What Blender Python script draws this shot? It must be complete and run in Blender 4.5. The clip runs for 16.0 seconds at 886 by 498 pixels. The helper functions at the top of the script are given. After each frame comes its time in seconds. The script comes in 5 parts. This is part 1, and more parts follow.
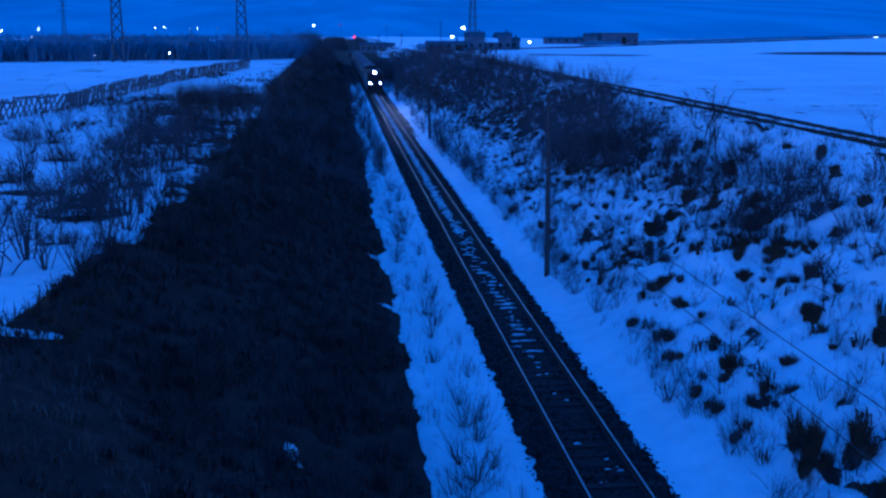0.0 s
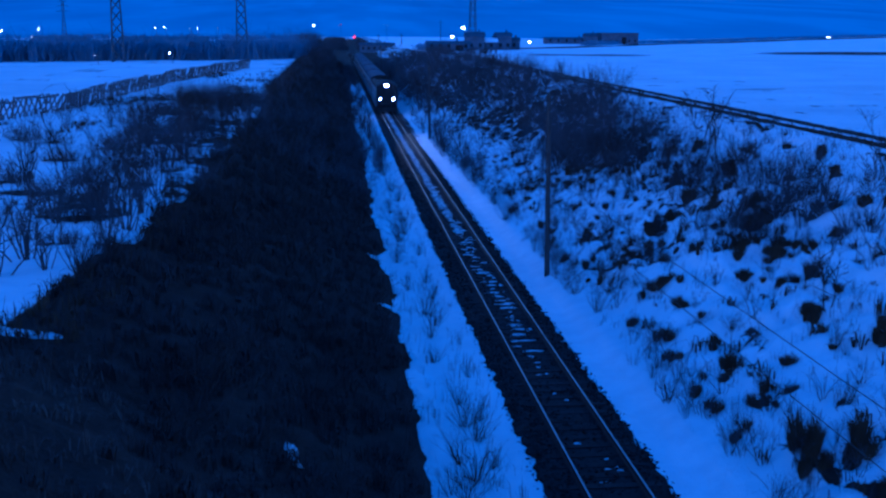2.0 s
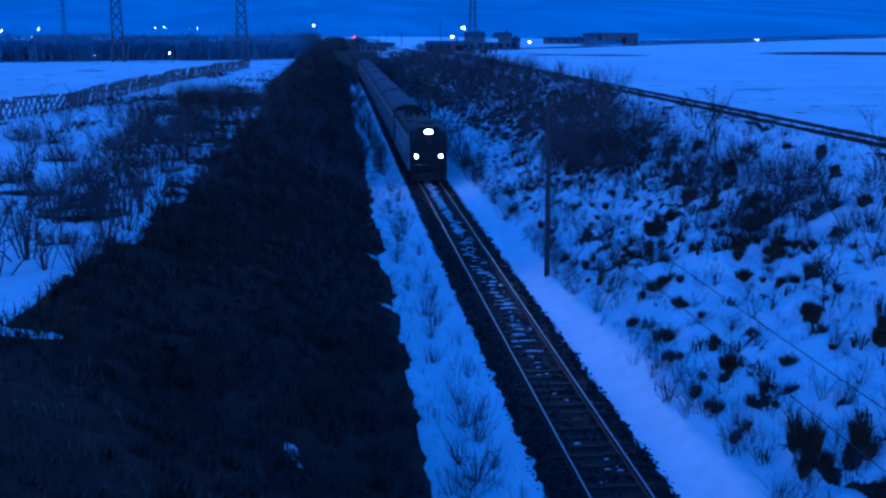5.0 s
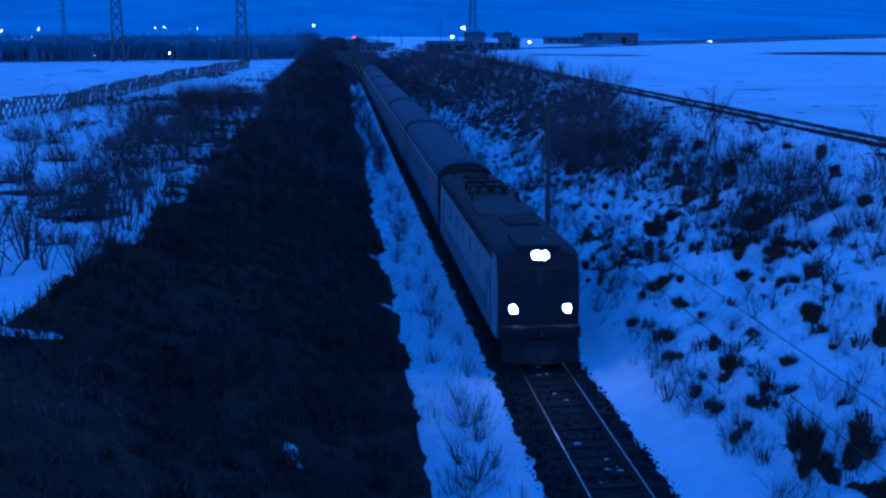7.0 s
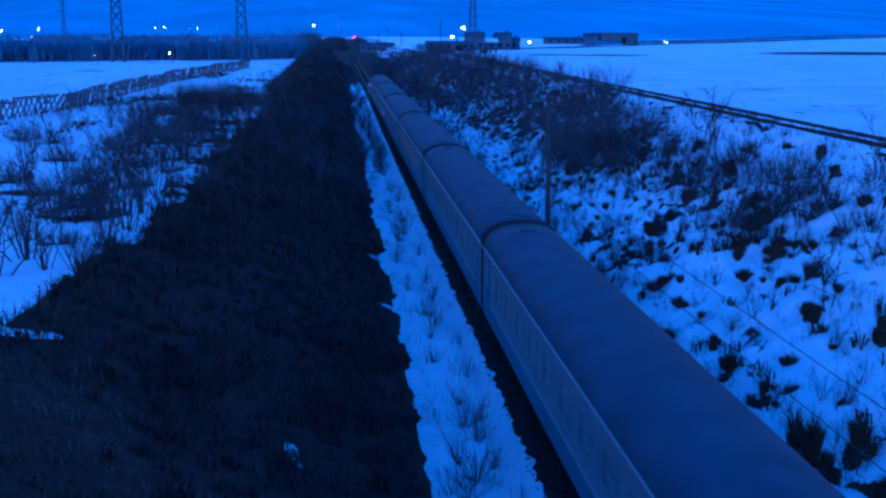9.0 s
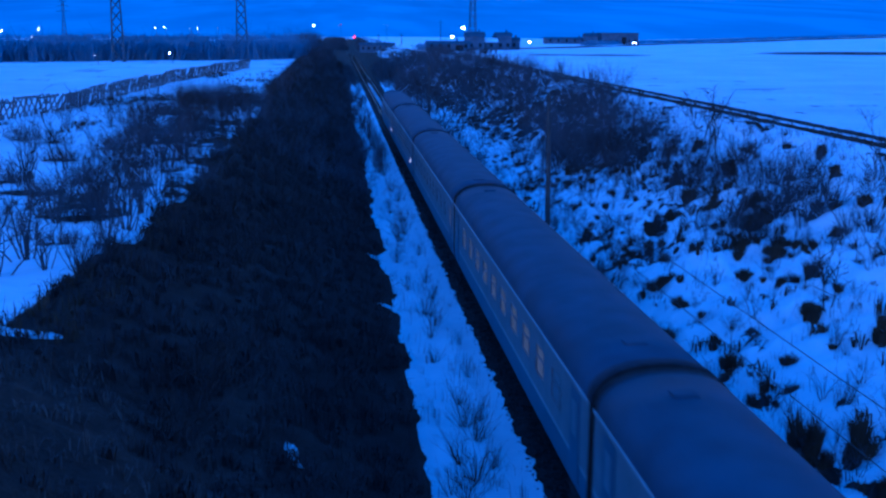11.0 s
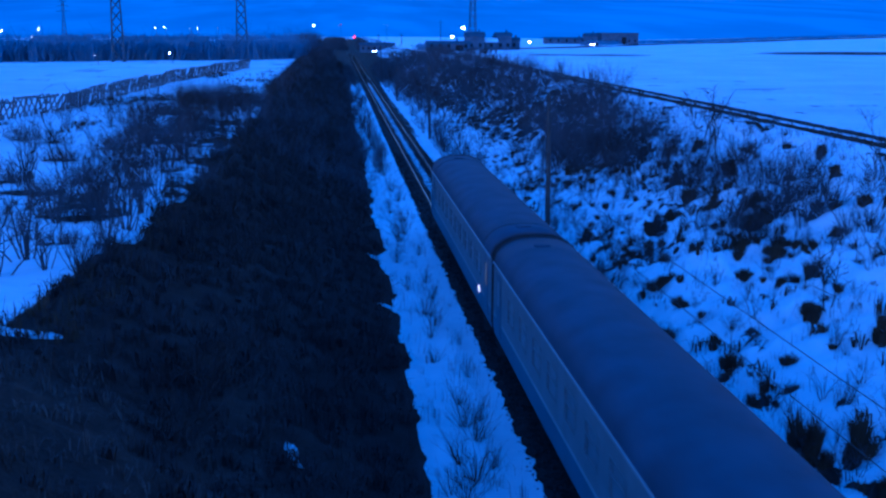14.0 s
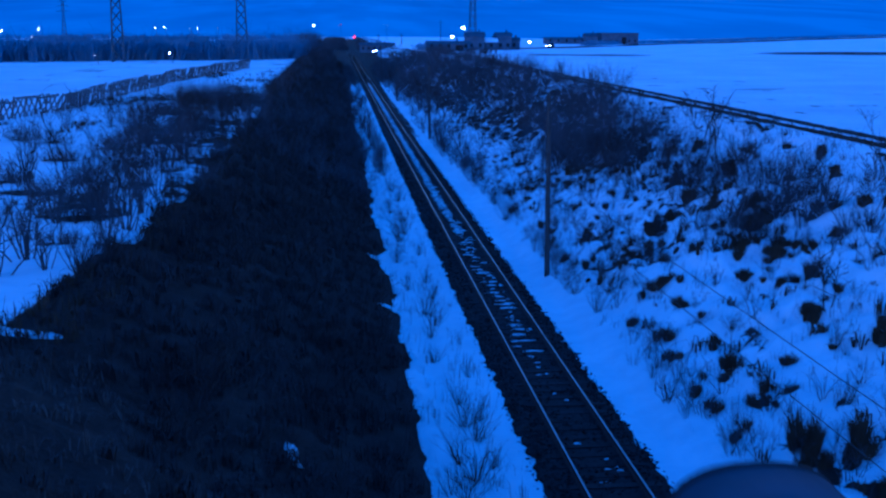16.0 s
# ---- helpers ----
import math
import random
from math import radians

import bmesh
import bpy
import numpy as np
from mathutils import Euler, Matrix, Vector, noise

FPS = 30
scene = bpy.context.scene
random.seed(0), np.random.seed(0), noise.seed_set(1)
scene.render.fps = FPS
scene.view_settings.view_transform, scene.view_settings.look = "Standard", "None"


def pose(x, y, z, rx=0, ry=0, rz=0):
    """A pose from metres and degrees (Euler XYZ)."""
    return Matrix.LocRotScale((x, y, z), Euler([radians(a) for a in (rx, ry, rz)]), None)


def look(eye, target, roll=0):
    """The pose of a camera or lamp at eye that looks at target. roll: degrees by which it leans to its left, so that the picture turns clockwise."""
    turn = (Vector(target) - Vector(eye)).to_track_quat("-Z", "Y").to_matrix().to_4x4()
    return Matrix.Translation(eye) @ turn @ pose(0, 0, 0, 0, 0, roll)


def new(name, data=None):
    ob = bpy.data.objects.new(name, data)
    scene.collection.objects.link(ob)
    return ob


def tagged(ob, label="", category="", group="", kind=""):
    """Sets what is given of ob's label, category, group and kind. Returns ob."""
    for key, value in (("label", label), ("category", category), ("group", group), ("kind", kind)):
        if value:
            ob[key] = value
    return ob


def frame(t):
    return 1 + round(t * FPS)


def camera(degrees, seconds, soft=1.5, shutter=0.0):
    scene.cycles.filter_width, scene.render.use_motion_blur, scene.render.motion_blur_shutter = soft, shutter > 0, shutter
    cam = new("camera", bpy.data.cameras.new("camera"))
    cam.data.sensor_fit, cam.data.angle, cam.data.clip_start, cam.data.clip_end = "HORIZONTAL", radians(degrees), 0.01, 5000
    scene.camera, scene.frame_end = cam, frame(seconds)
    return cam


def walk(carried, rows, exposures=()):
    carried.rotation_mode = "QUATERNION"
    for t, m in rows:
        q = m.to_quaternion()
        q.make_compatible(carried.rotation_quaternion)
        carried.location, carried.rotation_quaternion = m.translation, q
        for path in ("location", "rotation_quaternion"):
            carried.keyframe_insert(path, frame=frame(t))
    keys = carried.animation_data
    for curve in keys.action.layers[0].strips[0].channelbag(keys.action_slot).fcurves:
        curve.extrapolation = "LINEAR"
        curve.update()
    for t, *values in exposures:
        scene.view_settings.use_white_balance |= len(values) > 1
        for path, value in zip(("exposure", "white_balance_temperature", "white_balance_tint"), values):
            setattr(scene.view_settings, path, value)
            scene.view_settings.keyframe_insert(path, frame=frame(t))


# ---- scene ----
# One lens, held still on an overpass above the cutting.
cam = camera(47.13, 16.0, soft=2.4, shutter=0.4)
EYE = (-6.548, 0.0, 10.79)
AIM = (-6.548 + 0.10105, 0.97231, 10.79 - 0.21074)
walk(cam, [(0.0, look(EYE, AIM, 0.26)), (16.0, look(EYE, AIM, 0.26))],
     exposures=[(t, e, 3480, 31) for t, e in ((0.0, 2.36), (4.0, 2.38), (7.0, 2.32), (8.0, 2.33), (9.0, 2.78), (13.0, 2.86), (15.2, 2.8), (16.0, 2.57))])

# ---- light: blue dusk under a clear, sunless sky ----
SUN_UP, SUN_TURN = radians(1.5), radians(215)
world = bpy.data.worlds.new("dusk")
scene.world = world
world.use_nodes = True
wn = world.node_tree
sky = wn.nodes.new("ShaderNodeTexSky")
sky.sky_type, sky.sun_disc = "NISHITA", False
sky.sun_elevation, sky.sun_rotation = SUN_UP, SUN_TURN
sky.air_density, sky.dust_density, sky.ozone_density = 1.4, 0.3, 3.0
wn.links.new(sky.outputs[0], wn.nodes["Background"].inputs[0])
wn.nodes["Background"].inputs[1].default_value = 0.15
# the afterglow: the brighter quarter of the sky, very wide and weak
after = bpy.data.lights.new("afterglow", "SUN")
after.energy, after.angle, after.color = 0.085, radians(45), (0.42, 0.66, 1.0)
new("afterglow", after).matrix_basis = look((-57, -82, 34), (0, 0, 0))


# ---- materials ----
def material(name, colour, rough=0.8, metal=0.0, scale=6.0, vary=0.25, bump=0.0, fine=60.0, spread=0.0):
    """Noise at two scales on the base colour, and relief."""
    m = bpy.data.materials.new(name)
    m.use_nodes = True
    t = m.node_tree
    b = t.nodes["Principled BSDF"]
    co = t.nodes.new("ShaderNodeTexCoord")
    n1, n2 = t.nodes.new("ShaderNodeTexNoise"), t.nodes.new("ShaderNodeTexNoise")
    n1.inputs["Scale"].default_value, n2.inputs["Scale"].default_value = scale, fine
    n1.inputs["Detail"].default_value = 5
    t.links.new(co.outputs["Object"], n1.inputs["Vector"])
    t.links.new(co.outputs["Object"], n2.inputs["Vector"])
    add = t.nodes.new("ShaderNodeMath")
    add.operation = "MULTIPLY_ADD"
    add.inputs[1].default_value = 0.35
    t.links.new(n2.outputs["Fac"], add.inputs[0])
    t.links.new(n1.outputs["Fac"], add.inputs[2])
    ramp = t.nodes.new("ShaderNodeValToRGB")
    ramp.color_ramp.elements[0].position, ramp.color_ramp.elements[1].position = 0.45, 0.95
    c = Vector(colour)
    ramp.color_ramp.elements[0].color = (*(c * (1 - vary)), 1)
    ramp.color_ramp.elements[1].color = (*(c * (1 + vary)), 1)
    t.links.new(add.outputs[0], ramp.inputs[0])
    out = ramp.outputs[0]
    if spread:
        info, hsv = t.nodes.new("ShaderNodeObjectInfo"), t.nodes.new("ShaderNodeHueSaturation")
        mr = t.nodes.new("ShaderNodeMapRange")
        mr.inputs["To Min"].default_value, mr.inputs["To Max"].default_value = 1 - spread, 1 + spread
        t.links.new(info.outputs["Random"], mr.inputs["Value"])
        t.links.new(mr.outputs[0], hsv.inputs["Value"])
        t.links.new(out, hsv.inputs["Color"])
        out = hsv.outputs[0]
    t.links.new(out, b.inputs["Base Color"])
    b.inputs["Roughness"].default_value, b.inputs["Metallic"].default_value = rough, metal
    b.inputs["Specular IOR Level"].default_value = 0.12 if rough > 0.7 else 0.4
    if bump:
        bp = t.nodes.new("ShaderNodeBump")
        bp.inputs["Strength"].default_value, bp.inputs["Distance"].default_value = 0.6, bump
        t.links.new(add.outputs[0], bp.inputs["Height"])
        t.links.new(bp.outputs[0], b.inputs["Normal"])
    return m


def glow(name, colour, strength):
    m = bpy.data.materials.new(name)
    m.use_nodes = True
    b = m.node_tree.nodes["Principled BSDF"]
    b.inputs["Base Color"].default_value = (0.1, 0.1, 0.1, 1)
    b.inputs["Emission Color"].default_value = (*colour, 1)
    b.inputs["Emission Strength"].default_value = strength
    return m


def glass(name, tint=(0.02, 0.025, 0.03)):
    m = bpy.data.materials.new(name)
    m.use_nodes = True
    b = m.node_tree.nodes["Principled BSDF"]
    b.inputs["Base Color"].default_value = (*tint, 1)
    b.inputs["Roughness"].default_value = 0.08
    b.inputs["Specular IOR Level"].default_value = 0.22
    return m


def ground_material():
    """Snow over dark earth; the cover comes from the sheet's own snow value, broken up by noise."""
    m = bpy.data.materials.new("snowy_earth")
    m.use_nodes = True
    t = m.node_tree
    b = t.nodes["Principled BSDF"]
    at = t.nodes.new("ShaderNodeAttribute")
    at.attribute_name = "snow"
    co = t.nodes.new("ShaderNodeTexCoord")
    noises = []
    for s, d in ((1.6, 6), (9.0, 4), (0.12, 3), (45.0, 2)):
        n = t.nodes.new("ShaderNodeTexNoise")
        n.inputs["Scale"].default_value, n.inputs["Detail"].default_value = s, d
        t.links.new(co.outputs["Object"], n.inputs["Vector"])
        noises.append(n)
    # cover = snow + 0.5 (n1 - 0.5) + 0.3 (n2 - 0.5)
    a = t.nodes.new("ShaderNodeMath"); a.operation = "MULTIPLY_ADD"; a.inputs[1].default_value = 0.5
    t.links.new(noises[0].outputs["Fac"], a.inputs[0]); t.links.new(at.outputs["Fac"], a.inputs[2])
    c = t.nodes.new("ShaderNodeMath"); c.operation = "MULTIPLY_ADD"; c.inputs[1].default_value = 0.3
    t.links.new(noises[1].outputs["Fac"], c.inputs[0]); t.links.new(a.outputs[0], c.inputs[2])
    r = t.nodes.new("ShaderNodeMapRange"); r.interpolation_type = "SMOOTHSTEP"
    r.inputs["From Min"].default_value, r.inputs["From Max"].default_value = 0.82, 0.95
    t.links.new(c.outputs[0], r.inputs["Value"])
    earth = t.nodes.new("ShaderNodeValToRGB")
    earth.color_ramp.elements[0].color, earth.color_ramp.elements[1].color = (0.008, 0.007, 0.006, 1), (0.045, 0.037, 0.028, 1)
    t.links.new(noises[1].outputs["Fac"], earth.inputs[0])
    snow = t.nodes.new("ShaderNodeValToRGB")
    snow.color_ramp.elements[0].position, snow.color_ramp.elements[1].position = 0.3, 0.7
    snow.color_ramp.elements[0].color, snow.color_ramp.elements[1].color = (0.62, 0.63, 0.66, 1), (0.84, 0.85, 0.87, 1)
    mixn = t.nodes.new("ShaderNodeMath"); mixn.operation = "MULTIPLY_ADD"; mixn.inputs[1].default_value = 0.4
    sc = t.nodes.new("ShaderNodeMath"); sc.operation = "MULTIPLY"; sc.inputs[1].default_value = 0.62
    t.links.new(noises[2].outputs["Fac"], sc.inputs[0])
    t.links.new(noises[0].outputs["Fac"], mixn.inputs[0]); t.links.new(sc.outputs[0], mixn.inputs[2])
    t.links.new(mixn.outputs[0], snow.inputs[0])
    mix = t.nodes.new("ShaderNodeMix"); mix.data_type = "RGBA"
    t.links.new(r.outputs[0], mix.inputs["Factor"])
    t.links.new(earth.outputs[0], mix.inputs["A"]); t.links.new(snow.outputs[0], mix.inputs["B"])
    t.links.new(mix.outputs["Result"], b.inputs["Base Color"])
    b.inputs["Roughness"].default_value = 0.85
    b.inputs["Specular IOR Level"].default_value = 0.1
    bp = t.nodes.new("ShaderNodeBump")
    bp.inputs["Strength"].default_value, bp.inputs["Distance"].default_value = 0.8, 0.3
    h = t.nodes.new("ShaderNodeMath"); h.operation = "MULTIPLY_ADD"; h.inputs[1].default_value = 0.25
    t.links.new(noises[3].outputs["Fac"], h.inputs[0]); t.links.new(c.outputs[0], h.inputs[2])
    t.links.new(h.outputs[0], bp.inputs["Height"]); t.links.new(bp.outputs[0], b.inputs["Normal"])
    return m


M_GROUND = ground_material()
M_BALLAST = material("ballast", (0.014, 0.013, 0.012), 0.9, 0, 8, 0.5, 0.04, 40)
M_SNOW = material("loose_snow", (0.8, 0.81, 0.83), 0.8, 0, 4, 0.08, 0.02, 30)
M_THIN_SNOW = material("thin_dirty_snow", (0.42, 0.43, 0.45), 0.85, 0, 5, 0.25, 0.01, 40)
M_SLEEPER = material("tarred_wood", (0.015, 0.0135, 0.0125), 0.85, 0, 5, 0.4, 0.01, 50, spread=0.35)
M_RAIL = material("rail_steel", (0.17, 0.165, 0.165), 0.3, 1.0, 3, 0.1, 0, 80)
M_RUST = material("rusty_rail_side", (0.03, 0.024, 0.021), 0.8, 0.2, 9, 0.3, 0, 80)
M_POLE = material("weathered_pole", (0.052, 0.048, 0.046), 0.85, 0, 3, 0.35, 0.01, 60)
M_TWIG = material("bare_twigs", (0.03, 0.024, 0.02), 0.9, 0, 2, 0.4, 0, 30, spread=0.4)
M_BRUSH = material("dead_brush", (0.039, 0.033, 0.029), 0.95, 0, 0.35, 0.55, 0, 20)
M_MAT = material("matted_grass", (0.075, 0.062, 0.05), 0.95, 0, 0.5, 0.5, 0, 14)
M_GRASS = material("withered_grass", (0.05, 0.038, 0.022), 0.95, 0, 1, 0.5, 0, 20)
# bare twigs, with some of the distance haze put into their colour
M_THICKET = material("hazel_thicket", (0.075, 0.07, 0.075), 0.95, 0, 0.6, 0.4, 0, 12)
M_FENCE = material("grey_fence_wood", (0.13, 0.12, 0.115), 0.9, 0, 3, 0.4, 0, 40, spread=0.4)
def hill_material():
    """Far slopes, the haze painted in as blue: woods, pastures and snowfields in blotches that run along the hillside.
    """
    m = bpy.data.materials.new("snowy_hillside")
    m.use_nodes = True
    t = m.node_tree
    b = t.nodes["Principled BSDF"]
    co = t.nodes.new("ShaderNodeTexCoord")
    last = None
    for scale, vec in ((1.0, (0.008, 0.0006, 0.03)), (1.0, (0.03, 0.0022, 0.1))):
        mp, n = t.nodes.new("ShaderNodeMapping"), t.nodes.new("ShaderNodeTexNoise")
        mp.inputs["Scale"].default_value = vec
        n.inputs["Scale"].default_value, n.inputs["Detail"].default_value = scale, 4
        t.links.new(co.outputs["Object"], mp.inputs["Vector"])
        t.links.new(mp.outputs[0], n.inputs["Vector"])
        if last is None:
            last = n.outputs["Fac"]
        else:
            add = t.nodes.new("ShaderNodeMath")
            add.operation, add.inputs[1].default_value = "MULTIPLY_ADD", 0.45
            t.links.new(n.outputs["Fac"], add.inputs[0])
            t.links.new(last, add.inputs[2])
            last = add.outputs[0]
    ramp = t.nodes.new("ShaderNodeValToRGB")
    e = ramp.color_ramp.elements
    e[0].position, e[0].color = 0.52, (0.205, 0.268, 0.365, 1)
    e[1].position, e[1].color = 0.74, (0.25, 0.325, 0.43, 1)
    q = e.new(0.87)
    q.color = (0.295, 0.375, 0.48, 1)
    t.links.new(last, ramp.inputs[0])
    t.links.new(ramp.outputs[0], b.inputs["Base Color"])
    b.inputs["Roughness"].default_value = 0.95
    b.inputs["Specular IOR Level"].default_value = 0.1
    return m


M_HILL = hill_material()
# distance haze is in this colour: paler and bluer than the near twigs
M_HAZY_WOOD = material("far_woodland", (0.2, 0.24, 0.32), 0.95, 0, 0.02, 0.2, 0, 0.3)
M_STEEL = material("galvanised_steel", (0.08, 0.085, 0.095), 0.6, 0.4, 2, 0.2, 0, 30)
# wall colour lightened and blued to take in the distance haze
M_WALL = material("far_plaster", (0.1, 0.11, 0.135), 0.9, 0, 0.4, 0.3, 0, 3)
M_DARKROOF = material("dark_roofing", (0.07, 0.08, 0.1), 0.85, 0, 0.5, 0.3, 0, 4)
M_WIRE = material("wire", (0.05, 0.045, 0.04), 0.6, 0.5, 2, 0.2)
M_ROOF = material("dusty_roof_paint", (0.051, 0.054, 0.074), 0.75, 0, 0.9, 0.26, 0.004, 22)
M_SIDE_LOW = material("blue_side_paint", (0.06, 0.07, 0.1), 0.45, 0, 1.5, 0.2, 0, 12)
M_SIDE_TOP = material("pale_side_paint", (0.12, 0.12, 0.124), 0.45, 0, 1.5, 0.22, 0, 12)
M_STRIPE = material("cream_stripe", (0.22, 0.22, 0.215), 0.45, 0, 1.5, 0.15, 0, 12)
M_DARK = material("grimy_underframe", (0.02, 0.019, 0.018), 0.85, 0, 4, 0.4, 0.01, 30)
M_LOCO_LOW = material("loco_lower_paint", (0.115, 0.115, 0.12), 0.55, 0, 1.0, 0.35, 0, 9)
M_LOCO_SIDE = material("loco_side_paint", (0.22, 0.22, 0.23), 0.5, 0, 1.2, 0.2, 0, 10)
M_LOCO_DARK = material("loco_dark_paint", (0.02, 0.019, 0.02), 0.75, 0, 1.2, 0.25, 0, 10)
M_LOCO_ROOF = material("loco_roof_paint", (0.023, 0.021, 0.02), 0.75, 0, 1.5, 0.3, 0.003, 14)
M_SCREEN = material("windscreen_glass", (0.012, 0.013, 0.015), 0.75, 0, 3, 0.2)
M_LOCO_HATCH = material("loco_hatch_paint", (0.041, 0.039, 0.037), 0.75, 0, 1.0, 0.5, 0.003, 9)
M_GLASS = glass("dark_glass")
# pale base colour stands in for the sky mirrored in the coach panes
M_SKY_GLASS = material("dusty_glass", (0.1, 0.102, 0.108), 0.3, 0, 3, 0.3, 0, 20)
M_SIDELAMP = glow("side_lamp", (1.0, 0.7, 0.4), 0.3)
M_RUBBER = material("black_rubber", (0.015, 0.015, 0.016), 0.8, 0, 5, 0.3)
M_HEAD = glow("headlight", (1.0, 0.9, 0.72), 15.0)
# for the added emitter that throws the headlights' beam
M_BEAM = glow("driving_lamp", (1.0, 0.86, 0.66), 560000.0)
M_LIT = glow("lit_window", (1.0, 0.7, 0.2), 0.007)
M_LAMP = glow("street_light", (1.0, 0.85, 0.55), 8.0)
M_AMBER = glow("amber_light", (1.0, 0.7, 0.35), 1.5)
M_CARLIGHT = glow("car_headlight", (1.0, 0.9, 0.7), 5.0)
M_RED = glow("signal_red", (1.0, 0.006, 0.006), 1.3)


# ---- building helpers ----
def link(name, verts, faces, mats, parent=None, label="", smooth=False, index=None):
    me = bpy.data.meshes.new(name)
    me.from_pydata([tuple(v) for v in verts], [], faces)
    for m in (mats if isinstance(mats, (list, tuple)) else [mats]):
        me.materials.append(m)
    if index is not None:
        me.polygons.foreach_set("material_index", index)
    if smooth:
        me.polygons.foreach_set("use_smooth", [True] * len(me.polygons))
    me.update()
    ob = new(name, me)
    if parent:
        ob.parent = parent
    if label:
        ob["label"] = label
    return ob


def part(name, bm, mats, parent, label="", smooth=False):
    me = bpy.data.meshes.new(name)
    bm.to_mesh(me)
    bm.free()
    for m in (mats if isinstance(mats, (list, tuple)) else [mats]):
        me.materials.append(m)
    if smooth:
        me.polygons.foreach_set("use_smooth", [True] * len(me.polygons))
    ob = new(name, me)
    if parent:
        ob.parent = parent
    if label:
        ob["label"] = label
    return ob


def again(ob, m, parent):
    """Another piece on the same mesh."""
    o = new(ob.name.split(".")[0], ob.data)
    o.parent = parent
    o.matrix_basis = m
    if ob.get("label"):
        o["label"] = ob["label"]
    return o


def box(bm, x0, x1, y0, y1, z0, z1, bevel=0.0):
    vs = bmesh.ops.create_cube(bm, size=1)["verts"]
    for v in vs:
        v.co = Vector(((x0 + x1) / 2 + v.co.x * (x1 - x0), (y0 + y1) / 2 + v.co.y * (y1 - y0), (z0 + z1) / 2 + v.co.z * (z1 - z0)))
    if bevel:
        es = list({e for v in vs for e in v.link_edges})
        bmesh.ops.bevel(bm, geom=es, offset=bevel, segments=2, affect="EDGES", profile=0.6)
    return bm


def tube(bm, a, b, r0, r1, n=8):
    a, b = Vector(a), Vector(b)
    m = Matrix.Translation((a + b) / 2) @ (b - a).to_track_quat("Z", "Y").to_matrix().to_4x4()
    bmesh.ops.create_cone(bm, cap_ends=True, segments=n, radius1=r0, radius2=r1, depth=(b - a).length, matrix=m)
    return bm


def boxed(*a, bevel=0.0):
    return box(bmesh.new(), *a, bevel=bevel)


def thing(name, label, category, group="", at=None, kind=""):
    e = new(name)
    if at is not None:
        e.matrix_basis = at
    return tagged(e, label, category, group, kind)


# ---- the lie of the land ----
GRID = np.random.RandomState(7).rand(256, 256)


def vnoise(x, y):
    x, y = np.asarray(x, float), np.asarray(y, float)
    xi, yi = np.floor(x).astype(int), np.floor(y).astype(int)
    fx, fy = x - xi, y - yi
    fx, fy = fx * fx * (3 - 2 * fx), fy * fy * (3 - 2 * fy)
    g = lambda i, j: GRID[i % 256, j % 256]
    return (g(xi, yi) * (1 - fx) + g(xi + 1, yi) * fx) * (1 - fy) + (g(xi, yi + 1) * (1 - fx) + g(xi + 1, yi + 1) * fx) * fy


def fbm(x, y, n=4):
    s, a, t = 0.0, 1.0, 0.0
    for i in range(n):
        s, t = s + a * vnoise(x * 2 ** i + 17 * i, y * 2 ** i + 31 * i), t + a
        a *= 0.5
    return s / t


def step(a, b, x):
    u = np.clip((x - a) / (b - a), 0, 1)
    return u * u * (3 - 2 * u)


def bank_top(y):
    base = np.interp(y, [18, 22, 28, 40, 62, 90, 117], [-14.0, -13.4, -12.7, -12.2, -11.8, -12.5, -13.9])
    return base + 2.1 * (fbm(y * 0.22, y * 0 + 3.3, 4) - 0.5)


def bank_foot(y):
    return -4.45 + 0.9 * (fbm(y * 0.45, y * 0 + 8.1, 4) - 0.5)


ROAD_X, ROAD_Z = 22.6, 5.0
# where dark tussocks and low scrub break the snow of the right bank: x, y, radius
NEAR_CLUMPS = [(5.1, 28.3, 0.62), (4.1, 30.6, 0.36), (5.2, 26.0, 0.46), (5.8, 34.6, 0.42), (4.6, 22.6, 0.42), (4.55, 21.7, 0.5), (5.8, 21.8, 0.62), (8.9, 30.8, 0.62),
               (9.5, 27.6, 0.6), (6.0, 26.2, 0.4), (3.9, 26.3, 0.24), (3.8, 24.1, 0.24), (4.0, 27.9, 0.42), (6.7, 27.9, 0.25), (5.6, 20.0, 0.8), (4.9, 21.2, 0.42),
               (4.6, 32.7, 0.48), (3.9, 34.5, 0.28), (5.7, 31.0, 0.42), (6.1, 33.3, 0.25), (9.2, 34.3, 0.42), (10.1, 31.4, 0.3), (5.7, 36.7, 0.5), (4.2, 40.4, 0.3), (8.7, 35.6, 0.4),
               (4.0, 45.3, 0.4), (6.3, 43.5, 0.35), (7.1, 42.8, 0.32), (10.4, 34.1, 0.55), (11.9, 37.1, 0.42)]
UPPER_CLUMPS = [(11.2, 41.6, 0.95), (12.0, 42.2, 0.7), (10.6, 37.8, 0.9), (9.3, 38.2, 0.7), (10.9, 48.5, 0.75), (11.0, 45.9, 0.5), (13.0, 63.3, 0.8), (14.1, 61.1, 0.8),
                (15.4, 60.1, 0.7), (13.9, 51.3, 0.9), (18.4, 50.3, 0.5), (17.6, 52.6, 0.4), (14.9, 46.0, 0.42), (13.9, 41.4, 0.42), (15.3, 39.8, 0.55), (14.5, 40.6, 0.4), (13.5, 38.6, 0.4),
                (5.7, 48.3, 0.5), (7.2, 51.1, 0.35), (7.9, 57.2, 0.4), (11.4, 52.0, 0.8), (12.5, 44.2, 0.6), (16.4, 55.0, 0.55), (16.4, 44.6, 0.45), (15.8, 38.9, 0.45), (8.2, 46.0, 0.4)]
